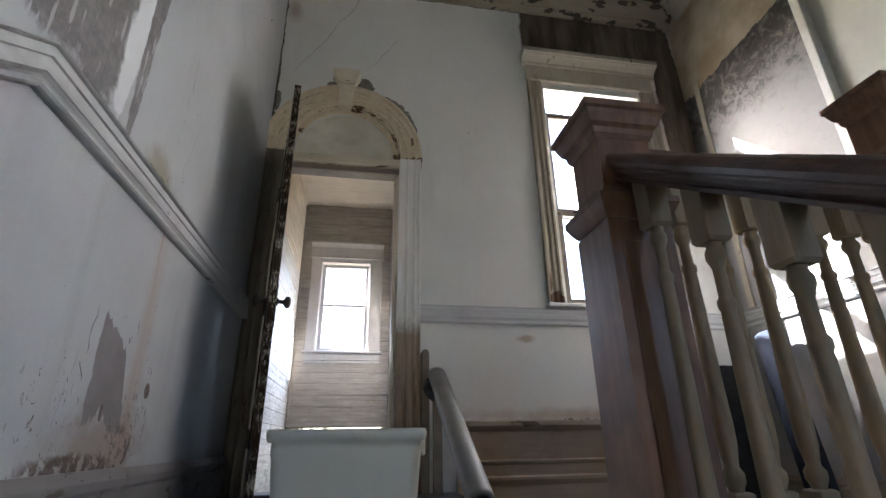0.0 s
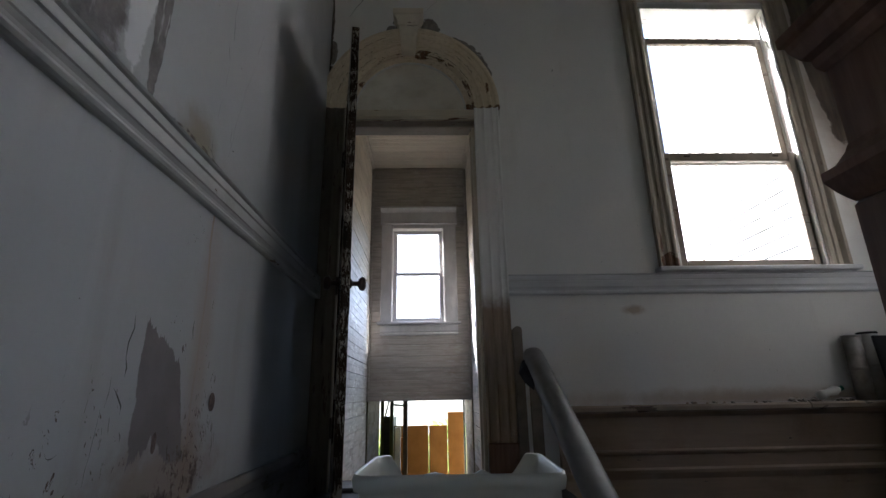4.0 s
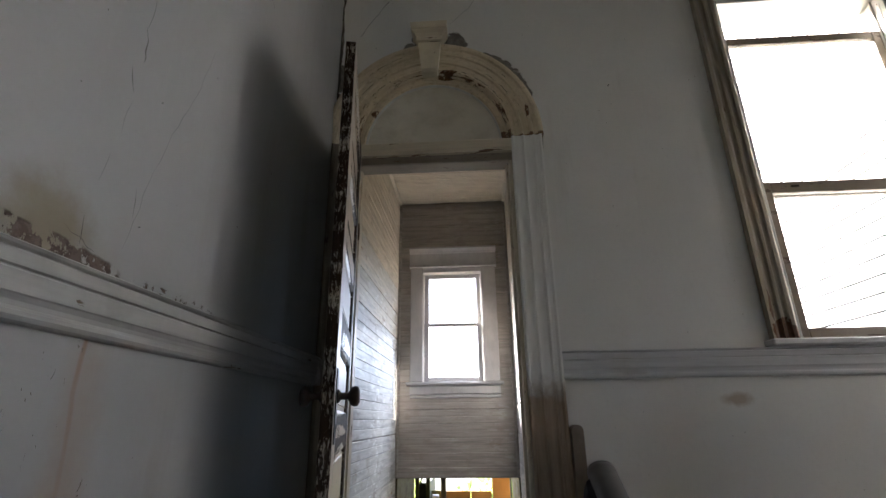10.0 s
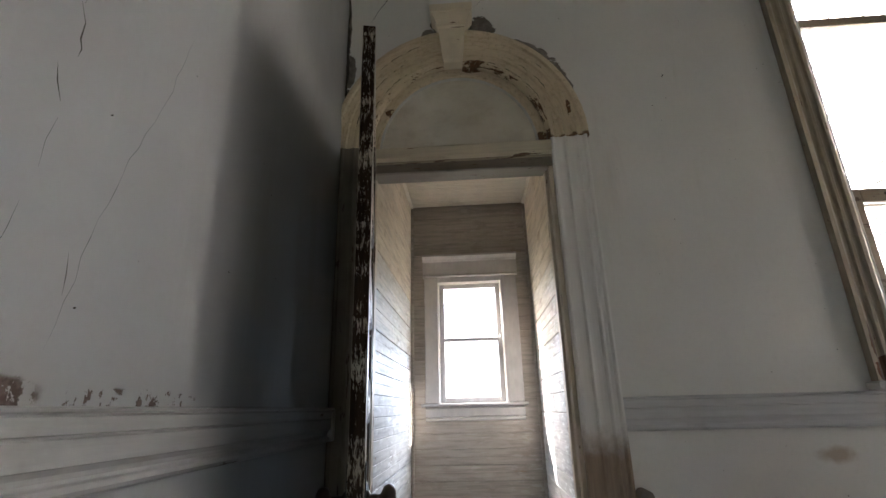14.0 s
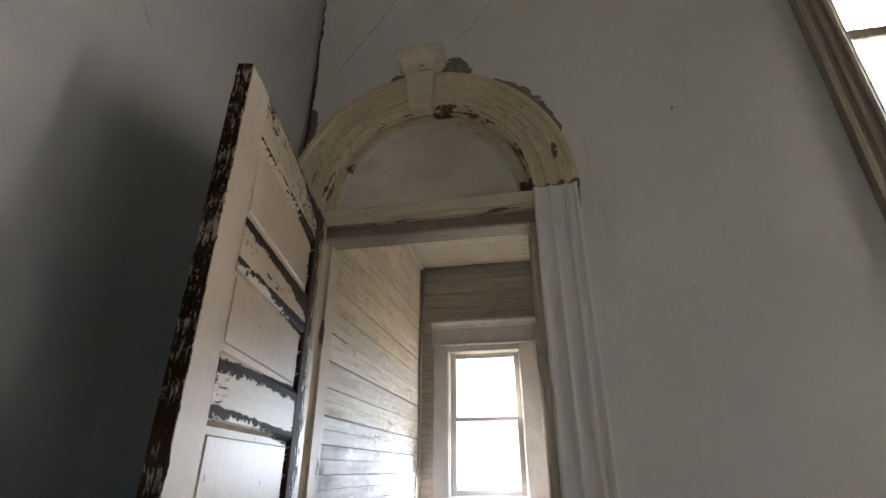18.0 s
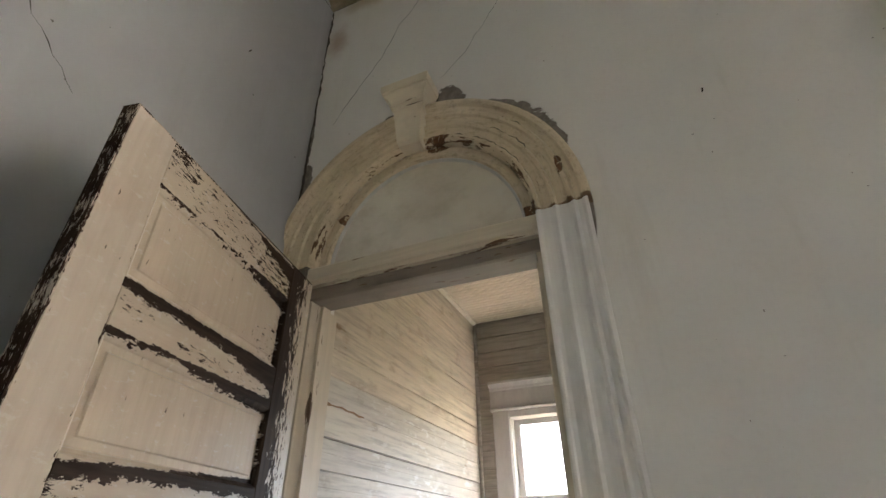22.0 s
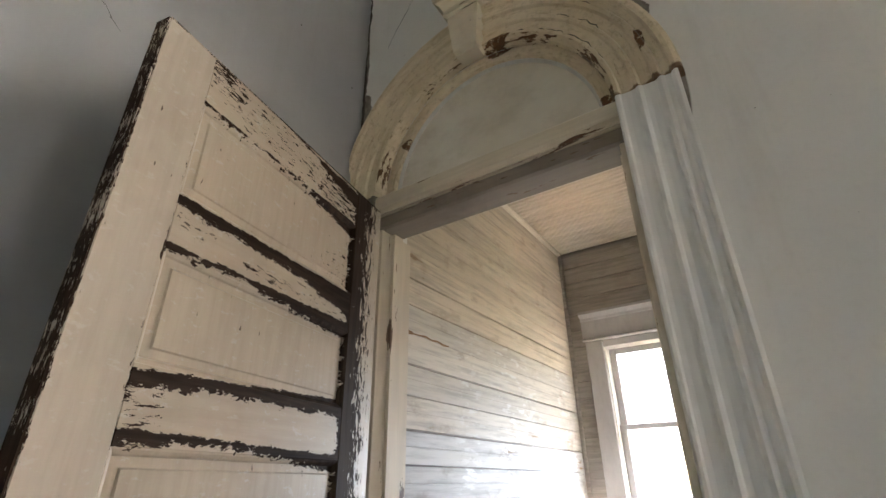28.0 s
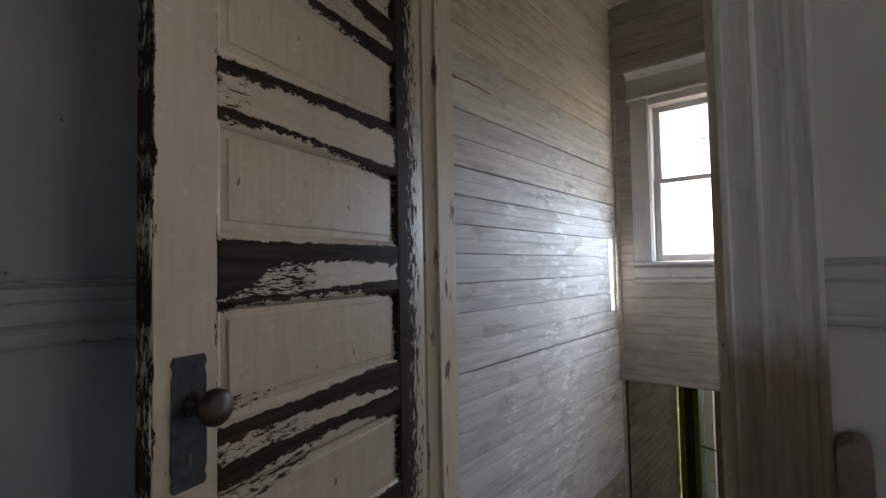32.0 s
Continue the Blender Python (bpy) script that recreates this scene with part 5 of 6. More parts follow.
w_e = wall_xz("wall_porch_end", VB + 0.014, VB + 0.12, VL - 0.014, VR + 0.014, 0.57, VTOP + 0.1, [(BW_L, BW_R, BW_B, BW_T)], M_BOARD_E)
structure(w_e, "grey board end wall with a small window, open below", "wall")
bm = bmesh.new()
y, k = FW + 0.16, 0
while y < VB + 0.1:
    b = min(y + 0.0705, VB + 0.11)
    ring = [[(x, y, VTOP + 0.03), (x, y, VTOP + 0.010), (x, y + 0.006, VTOP), (x, y + 0.028, VTOP), (x, y + 0.032, VTOP + 0.010), (x, y + 0.038, VTOP + 0.010), (x, y + 0.042, VTOP), (x, b - 0.008, VTOP), (x, b - 0.004, VTOP + 0.010), (x, b - 0.004, VTOP + 0.03)] for x in (VL, VR)]
    rows = [[bm.verts.new(p) for p in r] for r in ring]
    for i in range(len(rows[0])):
        j = (i + 1) % len(rows[0])
        bm.faces.new((rows[0][i], rows[0][j], rows[1][j], rows[1][i]))
    y += 0.0755
add_box(bm, (VL - 0.014, FW + 0.16, VTOP + 0.031), (VR + 0.014, VB + 0.12, VTOP + 0.1))
structure(part("ceiling_porch", bm, M_BEAD), "cream beaded board ceiling", "ceiling")
trim = structure(new("trim_porch"), "thin corner beads of the porch", "trim")
for x, s in ((VL, 1), (VR, -1)):
    part("cove", sweep([(0, 0), (0.022, 0), (0.020, -0.010), (0.010, -0.020), (0, -0.022)], (x, FW + 0.16, VTOP), (x, VB, VTOP), (s, 0, 0), (0, 0, 1)), M_BEAD, trim)
    part("corner_bead", box((min(x, x + s * 0.022), VB - 0.022, 0.57), (max(x, x + s * 0.022), VB, VTOP - 0.022), 0.004), M_BOARD_E, trim)
part("end_bottom_board", box((VL, VB - 0.014, 0.562), (VR, VB + 0.13, 0.64), 0.006), M_BOARD_E, trim)

window_2 = structure(new("window_2"), "small white sash window at the end of the porch", "window")
CX0, CX1 = -0.545, 0.215
for a, b in ((CX0, BW_L + 0.004), (BW_R - 0.004, CX1)):
    part("casing", box((a, VB - 0.026, 1.298), (b, VB - 0.001, 2.300), 0.004), M_PORCH, window_2)
part("head_casing", sweep([(0, 0), (0.036, 0), (0.042, 0.006), (0.042, 0.014), (0.026, 0.022), (0.026, 0.132), (0.032, 0.140), (0.036, 0.150), (0.052, 0.164), (0.062, 0.172), (0.062, 0.188), (0, 0.188)], (CX0 - 0.012, VB, 2.300), (CX1 + 0.012, VB, 2.300), (0, -1, 0), (0, 0, 1)), M_PORCH, window_2)
part("head_bead", box((BW_L + 0.004, VB - 0.018, BW_T - 0.004), (BW_R - 0.004, VB + 0.11, 2.299), 0.003), M_PORCH, window_2)
part("window_sill", box((CX0 - 0.032, VB - 0.045, 1.272), (CX1 + 0.028, VB + 0.11, 1.297), 0.005), M_PORCH, window_2)
part("apron", sweep([(0, 0), (0.014, 0), (0.020, 0.006), (0.020, 0.020), (0.012, 0.028), (0.022, 0.036), (0.022, 0.090), (0.014, 0.096), (0.020, 0.100), (0, 0.104)], (CX0, VB, 1.167), (CX1, VB, 1.167), (0, -1, 0), (0, 0, 1)), M_PORCH, window_2)
for x, s in ((BW_L, 1), (BW_R, -1)):
    part("jamb", box((min(x, x + s * 0.012), VB - 0.012, 1.299), (max(x, x + s * 0.012), VB + 0.115, BW_T - 0.006), 0.002), M_SASH, window_2)
add_sash("lower_sash", window_2, BW_L + 0.013, BW_R - 0.013, 1.299, 1.80, VB + 0.02, VB + 0.05, 0.04, 0.03, 0.04, M_PORCH)
add_sash("upper_sash", window_2, BW_L + 0.013, BW_R - 0.013, 1.775, BW_T - 0.008, VB + 0.053, VB + 0.08, 0.04, 0.035, 0.03, M_PORCH)

back = structure(new("stairs_back"), "back stair going down inside the porch", "stairs")
part("landing", box((VL, FW + 0.17, 0.08), (VR, FW + 0.36, 0.139), 0.004), M_FLOOR, back)
for i in range(8):
    y0, z = FW + 0.36 + 0.225 * i, 0.139 - 0.205 * (i + 1)
    part("tread", box((VL, y0 - 0.02, z - 0.03), (VR, y0 + 0.225, z), 0.004), M_FLOOR, back)
    part("riser", box((VL, y0 - 0.02, z + 0.001), (VR, y0 - 0.004, z + 0.174)), M_WAIN, back)
# shade and the yard's green light are put into these boards' colour
M_SHADE_GREEN = siding_material("shaded_green_lit_boards", (0.135, 0.112, 0.055), (0.12, 0.098, 0.048), (0.07, 0.055, 0.03), 0.0)
# lowest porch boards: their shade is put into a darker tan
M_SHADE_TAN = siding_material("shaded_tan_boards", (0.30, 0.26, 0.19), (0.26, 0.225, 0.165), (0.16, 0.135, 0.09), 0.4)
lower = structure(new("wall_stair_foot"), "board walls at the foot of the back stair, shade and green light in their colour", "wall")
part("side_wall", box((VL - 0.10, VB + 0.12, -2.6), (VL - 0.014, 6.50, 0.595)), M_SHADE_GREEN, lower)
part("side_wall", box((VR + 0.014, VB + 0.12, -2.6), (VR + 0.10, 6.4, 0.595)), M_SHADE_GREEN, lower)
# unseen slab, added to keep the sky's light off the stair foot
part("lean_to_roof", box((VL - 0.12, VB + 0.121, 0.60), (VR + 0.12, 6.80, 0.68)), M_POST, lower)
part("floor", box((VL - 0.1, VB + 0.2, -2.6), (VR + 0.1, 7.6, -1.5)), M_POST, lower)
M_DARKGREEN = plain("dark_green_paint", (0.05, 0.06, 0.035), 0.6, 0, 0.4, 9.0, 0.2)
M_DULLGREEN = plain("dull_green_paint", (0.15, 0.145, 0.085), 0.7, 0, 0.35, 5.0, 0.15)
M_YELLOW = plain("yellow_green_paint", (0.17, 0.15, 0.04), 0.8, 0, 0.35, 5.0, 0.15, 0.1)
# green light on the posts and brace, put into their colour
M_GREENLIT = plain("green_lit_post", (0.16, 0.18, 0.05), 0.7, 0, 0.3, 6.0, 0.1)
for x0, x1, y, m, top in ((VL + 0.002, -0.617, 6.45, M_GREENLIT, 0.595), (-0.616, -0.545, 6.47, M_DARKGREEN, 0.375), (-0.544, -0.502, 6.45, M_GREENLIT, 0.595), (-0.495, -0.425, 6.62, M_SASH, 0.24), (-0.430, -0.390, 6.66, M_PLY, 0.12), (-0.388, -0.335, 6.45, M_POST, 0.595), (VR - 0.006, VR + 0.012, 6.41, M_DARKGREEN, 0.595)):
    part("post", box((x0, y, -1.5), (x1, y + 0.05, top), 0.004), m, lower)
part("side_panel", box((-0.56, 6.53, -1.5), (-0.535, 7.55, 0.34), 0.004), M_DULLGREEN, lower, "dull green-grey side panel")
part("back_panel", box((-0.64, 7.0, -1.5), (-0.43, 7.03, 0.235), 0.004), M_YELLOW, lower, "dull yellow-green panel")
part("knee_brace", loft([[(x, 6.46, z) for x, z in ((-0.612, 0.36), (-0.596, 0.36), (-0.546, 0.56), (-0.562, 0.56))], [(x, 6.468, z) for x, z in ((-0.612, 0.36), (-0.596, 0.36), (-0.546, 0.56), (-0.562, 0.56))]]), M_GREENLIT, lower)
part("brace", tube([(-0.50, 6.46, 0.505), (-0.36, 6.46, 0.49)], 0.012, 6), M_DARKGREEN, lower)
part("brace", tube([(-0.50, 6.46, -0.22), (-0.34, 6.46, -0.24)], 0.008, 6), M_DARKGREEN, lower)

for x0, x1, top, y in ((-0.425, -0.088, 0.238, 6.92), (-0.080, 0.150, 0.236, 6.93), (0.160, 0.366, 0.394, 6.92)):
    bm = box((0, 0, -1.5), (x1 - x0, 0.018, top), 0.003)
    ob = part("plywood_board", bm, M_PLY)
    ob.matrix_basis = pose(x0, y, 0)
    tagged(ob, "orange plywood board standing at the foot of the stair", "board", "plywood boards")
rack = thing("wooden_rack", "pale wooden slat rack before the plywood boards", "rack", pose(-0.36, 6.70, -1.5))
part("top_rail", box((0, 0, 0.90), (0.72, 0.03, 0.94), 0.003), M_SASH, rack)
for x in (0.0, 0.23, 0.46, 0.69):
    part("slat", box((x, 0.001, 0.0), (x + 0.03, 0.029, 0.899), 0.003), M_SASH, rack)

# ---- newel posts and balustrades ----
def newel(name, x, y, z0, top, label, wide=0.095):
    n = thing(name, label, "newel post", pose(x, y, z0))
    h, k = top - z0, wide / 0.095
    part("shaft", lathe([(r * k, z) for r, z in ((0.074, 0), (0.074, 0.22), (0.070, 0.235), (0.070, h - 0.285), (0.066, h - 0.28))], square=True), M_NEWEL, n)
    part("collar", lathe([(r * k, h + z) for r, z in ((0.068, -0.28), (0.074, -0.272), (0.080, -0.262), (0.088, -0.245), (0.088, -0.232), (0.076, -0.226), (0.066, -0.21), (0.063, -0.20))], square=True), M_NEWEL, n)
    part("neck", lathe([(0.062 * k, h - 0.20), (0.062 * k, h - 0.085)], square=True), M_NEWEL, n)
    part("cap", lathe([(r * k, h + z) for r, z in ((0.064, -0.085), (0.070, -0.075), (0.072, -0.062), (0.080, -0.054), (0.088, -0.036), (0.090, -0.026), (0.096, -0.022), (0.096, -0.006), (0.088, 0.0), (0.05, 0.018), (0.0, 0.024))], square=True), M_NEWEL, n)
    for s in (-1, 1):
        part("face_panel", box((-0.045 * k, s * 0.069 * k, 0.30), (0.045 * k, s * 0.073 * k, h - 0.33), 0.003), M_NEWEL, n)
    return n


NX, NY = 0.552, 0.878
newel("newel_post", NX, NY, 0.0, 1.125, "dark brown square newel post with a stepped moulded cap")
newel("newel_post", 1.50, 0.94, 0.0, 1.385, "tall dark brown newel post with a stepped moulded cap")


def baluster_mesh(h, top_slope=0.0, drop=0.14, foot=0.33, slim=0.9):
    """A square-ended turned baluster, h tall: drop is the depth of its upper collar below the rail, foot the height of its square base."""
    bm = lathe([(0.021, 0.0), (0.021, foot - 0.004), (0.017, foot)], square=True)
    c = h - drop
    r = c - 0.078
    b0 = foot + 0.006
    pr = [(0.015, foot - 0.001), (0.016, b0), (0.022, b0 + 0.012), (0.022, b0 + 0.026), (0.0145, b0 + 0.036), (0.0155, b0 + 0.046), (0.0205, b0 + 0.075), (0.0215, b0 + 0.11),
          (0.020, b0 + 0.17), (0.0155, r - 0.02), (0.0145, r - 0.012), (0.0185, r - 0.006), (0.0185, r + 0.004), (0.013, r + 0.010), (0.0125, c - 0.022), (0.016, c - 0.014), (0.021, c - 0.006), (0.021, c + 0.004), (0.015, c + 0.014), (0.017, c + 0.021)]
    s = 0.021 * top_slope
    rows = [[(-0.017, -0.017, c + 0.020), (0.017, -0.017, c + 0.020), (0.017, 0.017, c + 0.020), (-0.017, 0.017, c + 0.020)],
            [(-0.021, -0.021, c + 0.026), (0.021, -0.021, c + 0.026), (0.021, 0.021, c + 0.026), (-0.021, 0.021, c + 0.026)],
            [(-0.021, -0.021, h - s), (0.021, -0.021, h - s), (0.021, 0.021, h + s), (-0.021, 0.021, h + s)]]
    turned = lathe([(x * slim, z) for x, z in pr], 14)
    for f in turned.faces:
        f.smooth = True
    for b in (turned, loft(rows)):
        me = bpy.data.meshes.new("tmp")
        b.to_mesh(me)
        b.free()
        bm.from_mesh(me)
        bpy.data.meshes.remove(me)
    return bm


half = [(0.028, 0), (0.029, 0.008), (0.024, 0.011), (0.026, 0.020), (0.033, 0.028), (0.034, 0.033), (0.040, 0.036), (0.043, 0.046), (0.043, 0.058), (0.038, 0.065), (0.022, 0.071), (0.008, 0.073)]
RAILP = half + [(-x, z) for x, z in half[::-1]]
SLOPE = RISE / GOING
RX = 0.548


def rail_under(y):
    return 0.893 + SLOPE * (y - 0.756)


b1 = thing("stair_balustrade", "stair balustrade with worn brown turned balusters", "balustrade", pose(0, 0, 0))
ya, yb = NY - 0.06, LAND - 12.5 * GOING
part("handrail", sweep(RAILP, (RX, yb, rail_under(yb)), (RX, ya, rail_under(ya)), (1, 0, 0), (0, 0, 1)), M_RAIL, b1, "dark moulded handrail")
for i in range(24):
    y = 0.755 - 0.130 * i
    step = math.floor((LAND - y) / GOING) + 1
    z0 = -RISE * step
    h = rail_under(y) - z0
    ob = part("baluster", baluster_mesh(h, SLOPE, 0.115, 0.30, 0.74), M_BAL, b1)
    ob.location = (RX, y, z0)
b2 = thing("landing_balustrade", "level landing balustrade with turned balusters", "balustrade", pose(0, 0, 0))
BY = 0.90
part("handrail", sweep(RAILP, (NX + 0.06, BY, 0.99), (1.44, BY, 0.99), (0, 1, 0), (0, 0, 1)), M_RAIL, b2, "dark moulded handrail")
me = None
for i in range(8):
    x = 0.714 + 0.0905 * i
    if me is None:
        ob = part("baluster", baluster_mesh(0.992), M_BAL, b2)
        me = ob.data
    else:
        ob = new("baluster", me)
        ob.parent = b2
    ob.location = (x, BY, -0.0)

# ---- loose things on the landing ----
def rounded_rect(w, d, r, n=6):
    pts = []
    for cx, cy, a0 in ((w - r, d - r, 0), (-w + r, d - r, 90), (-w + r, -d + r, 180), (w - r, -d + r, 270)):
        for i in range(n + 1):
            a = radians(a0 + 90 * i / n)
            pts.append((cx + r * math.cos(a), cy + r * math.sin(a)))
    out = []
    for a, b in zip(pts, pts[1:] + pts[:1]):
        k = max(1, int(math.hypot(b[0] - a[0], b[1] - a[1]) / 0.03))
        out += [(a[0] + (b[0] - a[0]) * j / k, a[1] + (b[1] - a[1]) * j / k) for j in range(k)]
    return out


TW, TD, TH = 0.218, 0.17, 0.462
tub = thing("storage_tub", "white plastic storage tub with a broken back rim", "storage tub", pose(-0.01, 1.412 + TD, 0.0, 0, 0, -3))
base_ring = rounded_rect(TW, TD, 0.035)


def tub_ring(f, z, off=0.0):
    out = []
    for i, (x, y) in enumerate(base_ring):
        zz = z
        if z > 0.36 and y > TD * 0.9 and abs(x) < TW * 0.78:
            zz -= 0.05 + 0.012 * math.sin(i * 1.7) + 0.006 * math.sin(i * 4.1)
        out.append((x * f + math.copysign(off, x), y * f + math.copysign(off, y), zz))
    return out


rings = [tub_ring(0.76, 0.0), tub_ring(0.80, 0.012), tub_ring(0.93, TH - 0.05), tub_ring(0.935, TH - 0.035)]
rings += [tub_ring(0.985, TH - 0.032), tub_ring(1.0, TH - 0.012), tub_ring(0.985, TH), tub_ring(0.955, TH - 0.002), tub_ring(0.925, TH - 0.03), tub_ring(0.79, 0.016)]
part("body", loft(rings), M_TUB, tub, "", True)
for s in (-1, 1):
    part("handle", box((s * TW * 0.97 - 0.008, -0.06, TH - 0.075), (s * TW * 0.97 + 0.010, 0.06, TH - 0.03), 0.006), M_TUB, tub)

roll = thing("vinyl_roll", "grey vinyl flooring roll leaning by the doorway", "roll", pose(0, 0, 0.0))
RA, RB = Vector((0.505, 2.06, 0.196)), Vector((0.478, 2.985, 0.800))
d = (RB - RA).normalized()
s_ = d.cross(Vector((0, 0, 1))).normalized()
w_ = s_.cross(d)
rings = []
for f, r in ((0.10, 0.034), (0.0, 0.036), (0.0, 0.054), (0.02, 0.056), (0.5, 0.056), (0.98, 0.056), (1.0, 0.054), (1.0, 0.03), (0.95, 0.028)):
    c = RA.lerp(RB, f)
    rings.append([c + r * (1 + 0.03 * math.sin(3 * a)) * (s_ * math.cos(a) + w_ * math.sin(a)) for a in [2 * math.pi * k / 20 for k in range(20)]])
part("roll", loft(rings), M_ROLL, roll, "", True)
# black plug stands for the shade inside the hollow end
part("core", tube([RA - d * 0.004, RA + d * 0.05], 0.040, 16), M_BLACK, roll, "black plug for the shade in the roll's hollow end")
curl = []
for f, w in ((0.76, 0.012), (0.82, 0.040), (0.90, 0.050), (0.96, 0.030)):
    c = RA.lerp(RB, f) + s_ * -0.050
    curl.append([c + Vector((0.004, 0, 0.012)), c + Vector((-w * 0.6, -0.006, -0.004)), c + Vector((-w, -0.004, -0.030)), c + Vector((-w + 0.004, 0.0, -0.031)), c + Vector((-w * 0.5, 0.0, -0.009)), c + Vector((0.004, 0.004, 0.006))])
part("loose_curl", loft(curl), M_BLACK, roll, "dark torn curl at the top of the roll")


def upright_board(name, x0, x1, y0, y1, z0, z1, mat, label):
    """A board on end with a rounded top."""
    r = (x1 - x0) / 2
    prof = [(x0, z0), (x1, z0)] + [(x0 + r + r * math.cos(math.pi * i / 10), z1 - r + r * math.sin(math.pi * i / 10)) for i in range(11)]
    ob = part(name, loft([[(x, y, z) for x, z in prof] for y in (y0, y1)]), mat)
    return tagged(ob, label, "board")


upright_board("upright_board", 0.398, 0.446, 3.07, 3.14, 0.138, 0.972, M_WOODGREY, "narrow upright board with a rounded top beside the casing")
upright_board("short_bracket_board", 0.462, 0.512, 3.00, 3.05, 0.138, 0.690, M_WOODGREY, "short worn board with a rounded top behind the vinyl roll")
part("nail_hole", lathe([(0.0, 0.0), (0.004, 0.0), (0.004, 0.002), (0.0, 0.002)], 8), M_CRACK, bpy.data.objects["short_bracket_board"]).matrix_basis = pose(0.487, 2.999, 0.655, 90)

M_DULL = plain("dull_tin", (0.36, 0.335, 0.31), 0.5, 0.4, 0.4, 14.0, 0.1)
for x, r, m, z, lab in ((2.339, 0.046, M_DULL, 0.355, "dull grey tin pipe"), (2.436, 0.047, M_CAN, 0.372, "shiny galvanised tin pipe")):
    c = thing("stove_pipe", lab + " standing on the wainscot ledge", "pipe", pose(x, 3.092, 0.539), "pipes on the ledge")
    part("tube", lathe([(r, 0.0), (r, z), (r - 0.002, z), (r - 0.002, 0.01)], 20), m, c, "", True)
    part("ring", lathe([(r + 0.0005, z * 0.46), (r + 0.003, z * 0.47), (r + 0.003, z * 0.50), (r + 0.0005, z * 0.51)], 20), m, c, "", True)
    part("top_rim", lathe([(r + 0.0005, z - 0.012), (r + 0.0025, z - 0.008), (r + 0.0025, z - 0.002), (r + 0.0005, z)], 20), M_BLACK if m is M_CAN else m, c, "dark rolled rim", True)
bottle = thing("crushed_bottle", "crushed white plastic bottle lying on the ledge", "bottle", pose(2.08, 3.10, 0.568, 0, 76, 8))
part("body", lathe([(0.0, 0), (0.024, 0.002), (0.026, 0.02), (0.019, 0.06), (0.026, 0.11), (0.016, 0.135), (0.012, 0.145), (0.0, 0.146)], 12), M_TUB, bottle, "", True)
part("cap", lathe([(0.0, 0.146), (0.014, 0.146), (0.014, 0.165), (0.0, 0.166)], 12), plain("green_plastic", (0.02, 0.16, 0.11), 0.4), bottle, "green screw cap")
rng = random.Random(4)
M_RUBBLE = plain("plaster_rubble", (0.33, 0.30, 0.265), 0.85, 0, 0.4, 30.0, 0.4)
for i in range(40):
    near = i % 2
    x, r = (rng.uniform(1.93, 2.30), rng.uniform(0.010, 0.024)) if near else (rng.uniform(1.3, 2.1), rng.uniform(0.006, 0.014))
    bm = bmesh.new()
    bmesh.ops.create_icosphere(bm, subdivisions=1, radius=r)
    for v in bm.verts:
        v.co *= rng.uniform(0.7, 1.2)
        v.co.z *= 0.6
    bm.transform(Matrix.Translation((x, rng.uniform(3.07, 3.13), 0.539 + r * 0.45)))
    tagged(part("plaster_crumb", bm, M_RUBBLE if near or rng.random() < 0.5 else M_WAIN), "crumb of fallen plaster on the ledge", "rubble", "plaster crumbs")
bm = box((0, 0, 0), (0.27, 0.02, 0.885), 0.005)
ob = part("black_panel", bm, M_BLACK)
ob.matrix_basis = pose(2.385, 2.93, 0.0, -4, 0, 6)
tagged(ob, "black panel leaning in the corner of the landing", "panel")
lean = thing("blue_roll", "slate blue roll leaning in the corner", "roll", pose(0, 0, 0))
part("roll", tube([(2.40, 2.39, 0.06), (2.70, 2.80, 1.04)], 0.075, 20), M_BLUE, lean, "", True)
# the same black plug, for the shade in this roll's lower end
part("core", tube([(2.398, 2.387, 0.052), (2.403, 2.394, 0.07)], 0.045, 14), M_BLACK, lean)

# ---- outdoors ----
structure(part("ground", box((-300, -300, -2.8), (300, 300, -2.61)), M_GROUND), "grassy yard", "ground")
wing = thing("house_wing", "white clapboard wing of the house", "house", pose(2.78, 3.32, -2.6))
# black sheet behind widened gaps draws the shade under each clapboard
part("sheathing", box((0.006, 0, 0), (0.2, 1.95, 8.2)), M_BLACK, wing, "black sheet that draws the shade lines between the boards")
part("corner_board", box((-0.02, 1.95, 0), (0.2, 2.05, 8.2), 0.004), M_SIDING, wing)
clap = None
for i in range(40):
    if clap is None:
        ob = part("clapboard", loft([[(0.004, y, 0), (-0.016, y, 0), (-0.0165, y, 0.003), (-0.006, y, 0.103), (0.004, y, 0.103)] for y in (0, 1.95)]), M_SIDING, wing)
        clap = ob.data
    else:
        ob = new("clapboard", clap)
        ob.parent = wing
    ob.location = (0, 0, 3.2 + 0.118 * i)


cable = thing("power_cable", "thin sagging power cable across the yard", "cable", pose(0, 12.0, 3.36))
part("strand", tube([(x, 0, -0.18 * x + 0.006 * x * x) for x in range(-8, 9)], 0.014, 6), M_BLACK, cable)
for x, top in ((-8, 5.45), (8, 2.6)):
    part("pole", lathe([(0.12, -5.97), (0.09, top - 3.36), (0.0, top - 3.34)], 10, x, 0.1), M_BARK, cable, "weathered wooden pole")


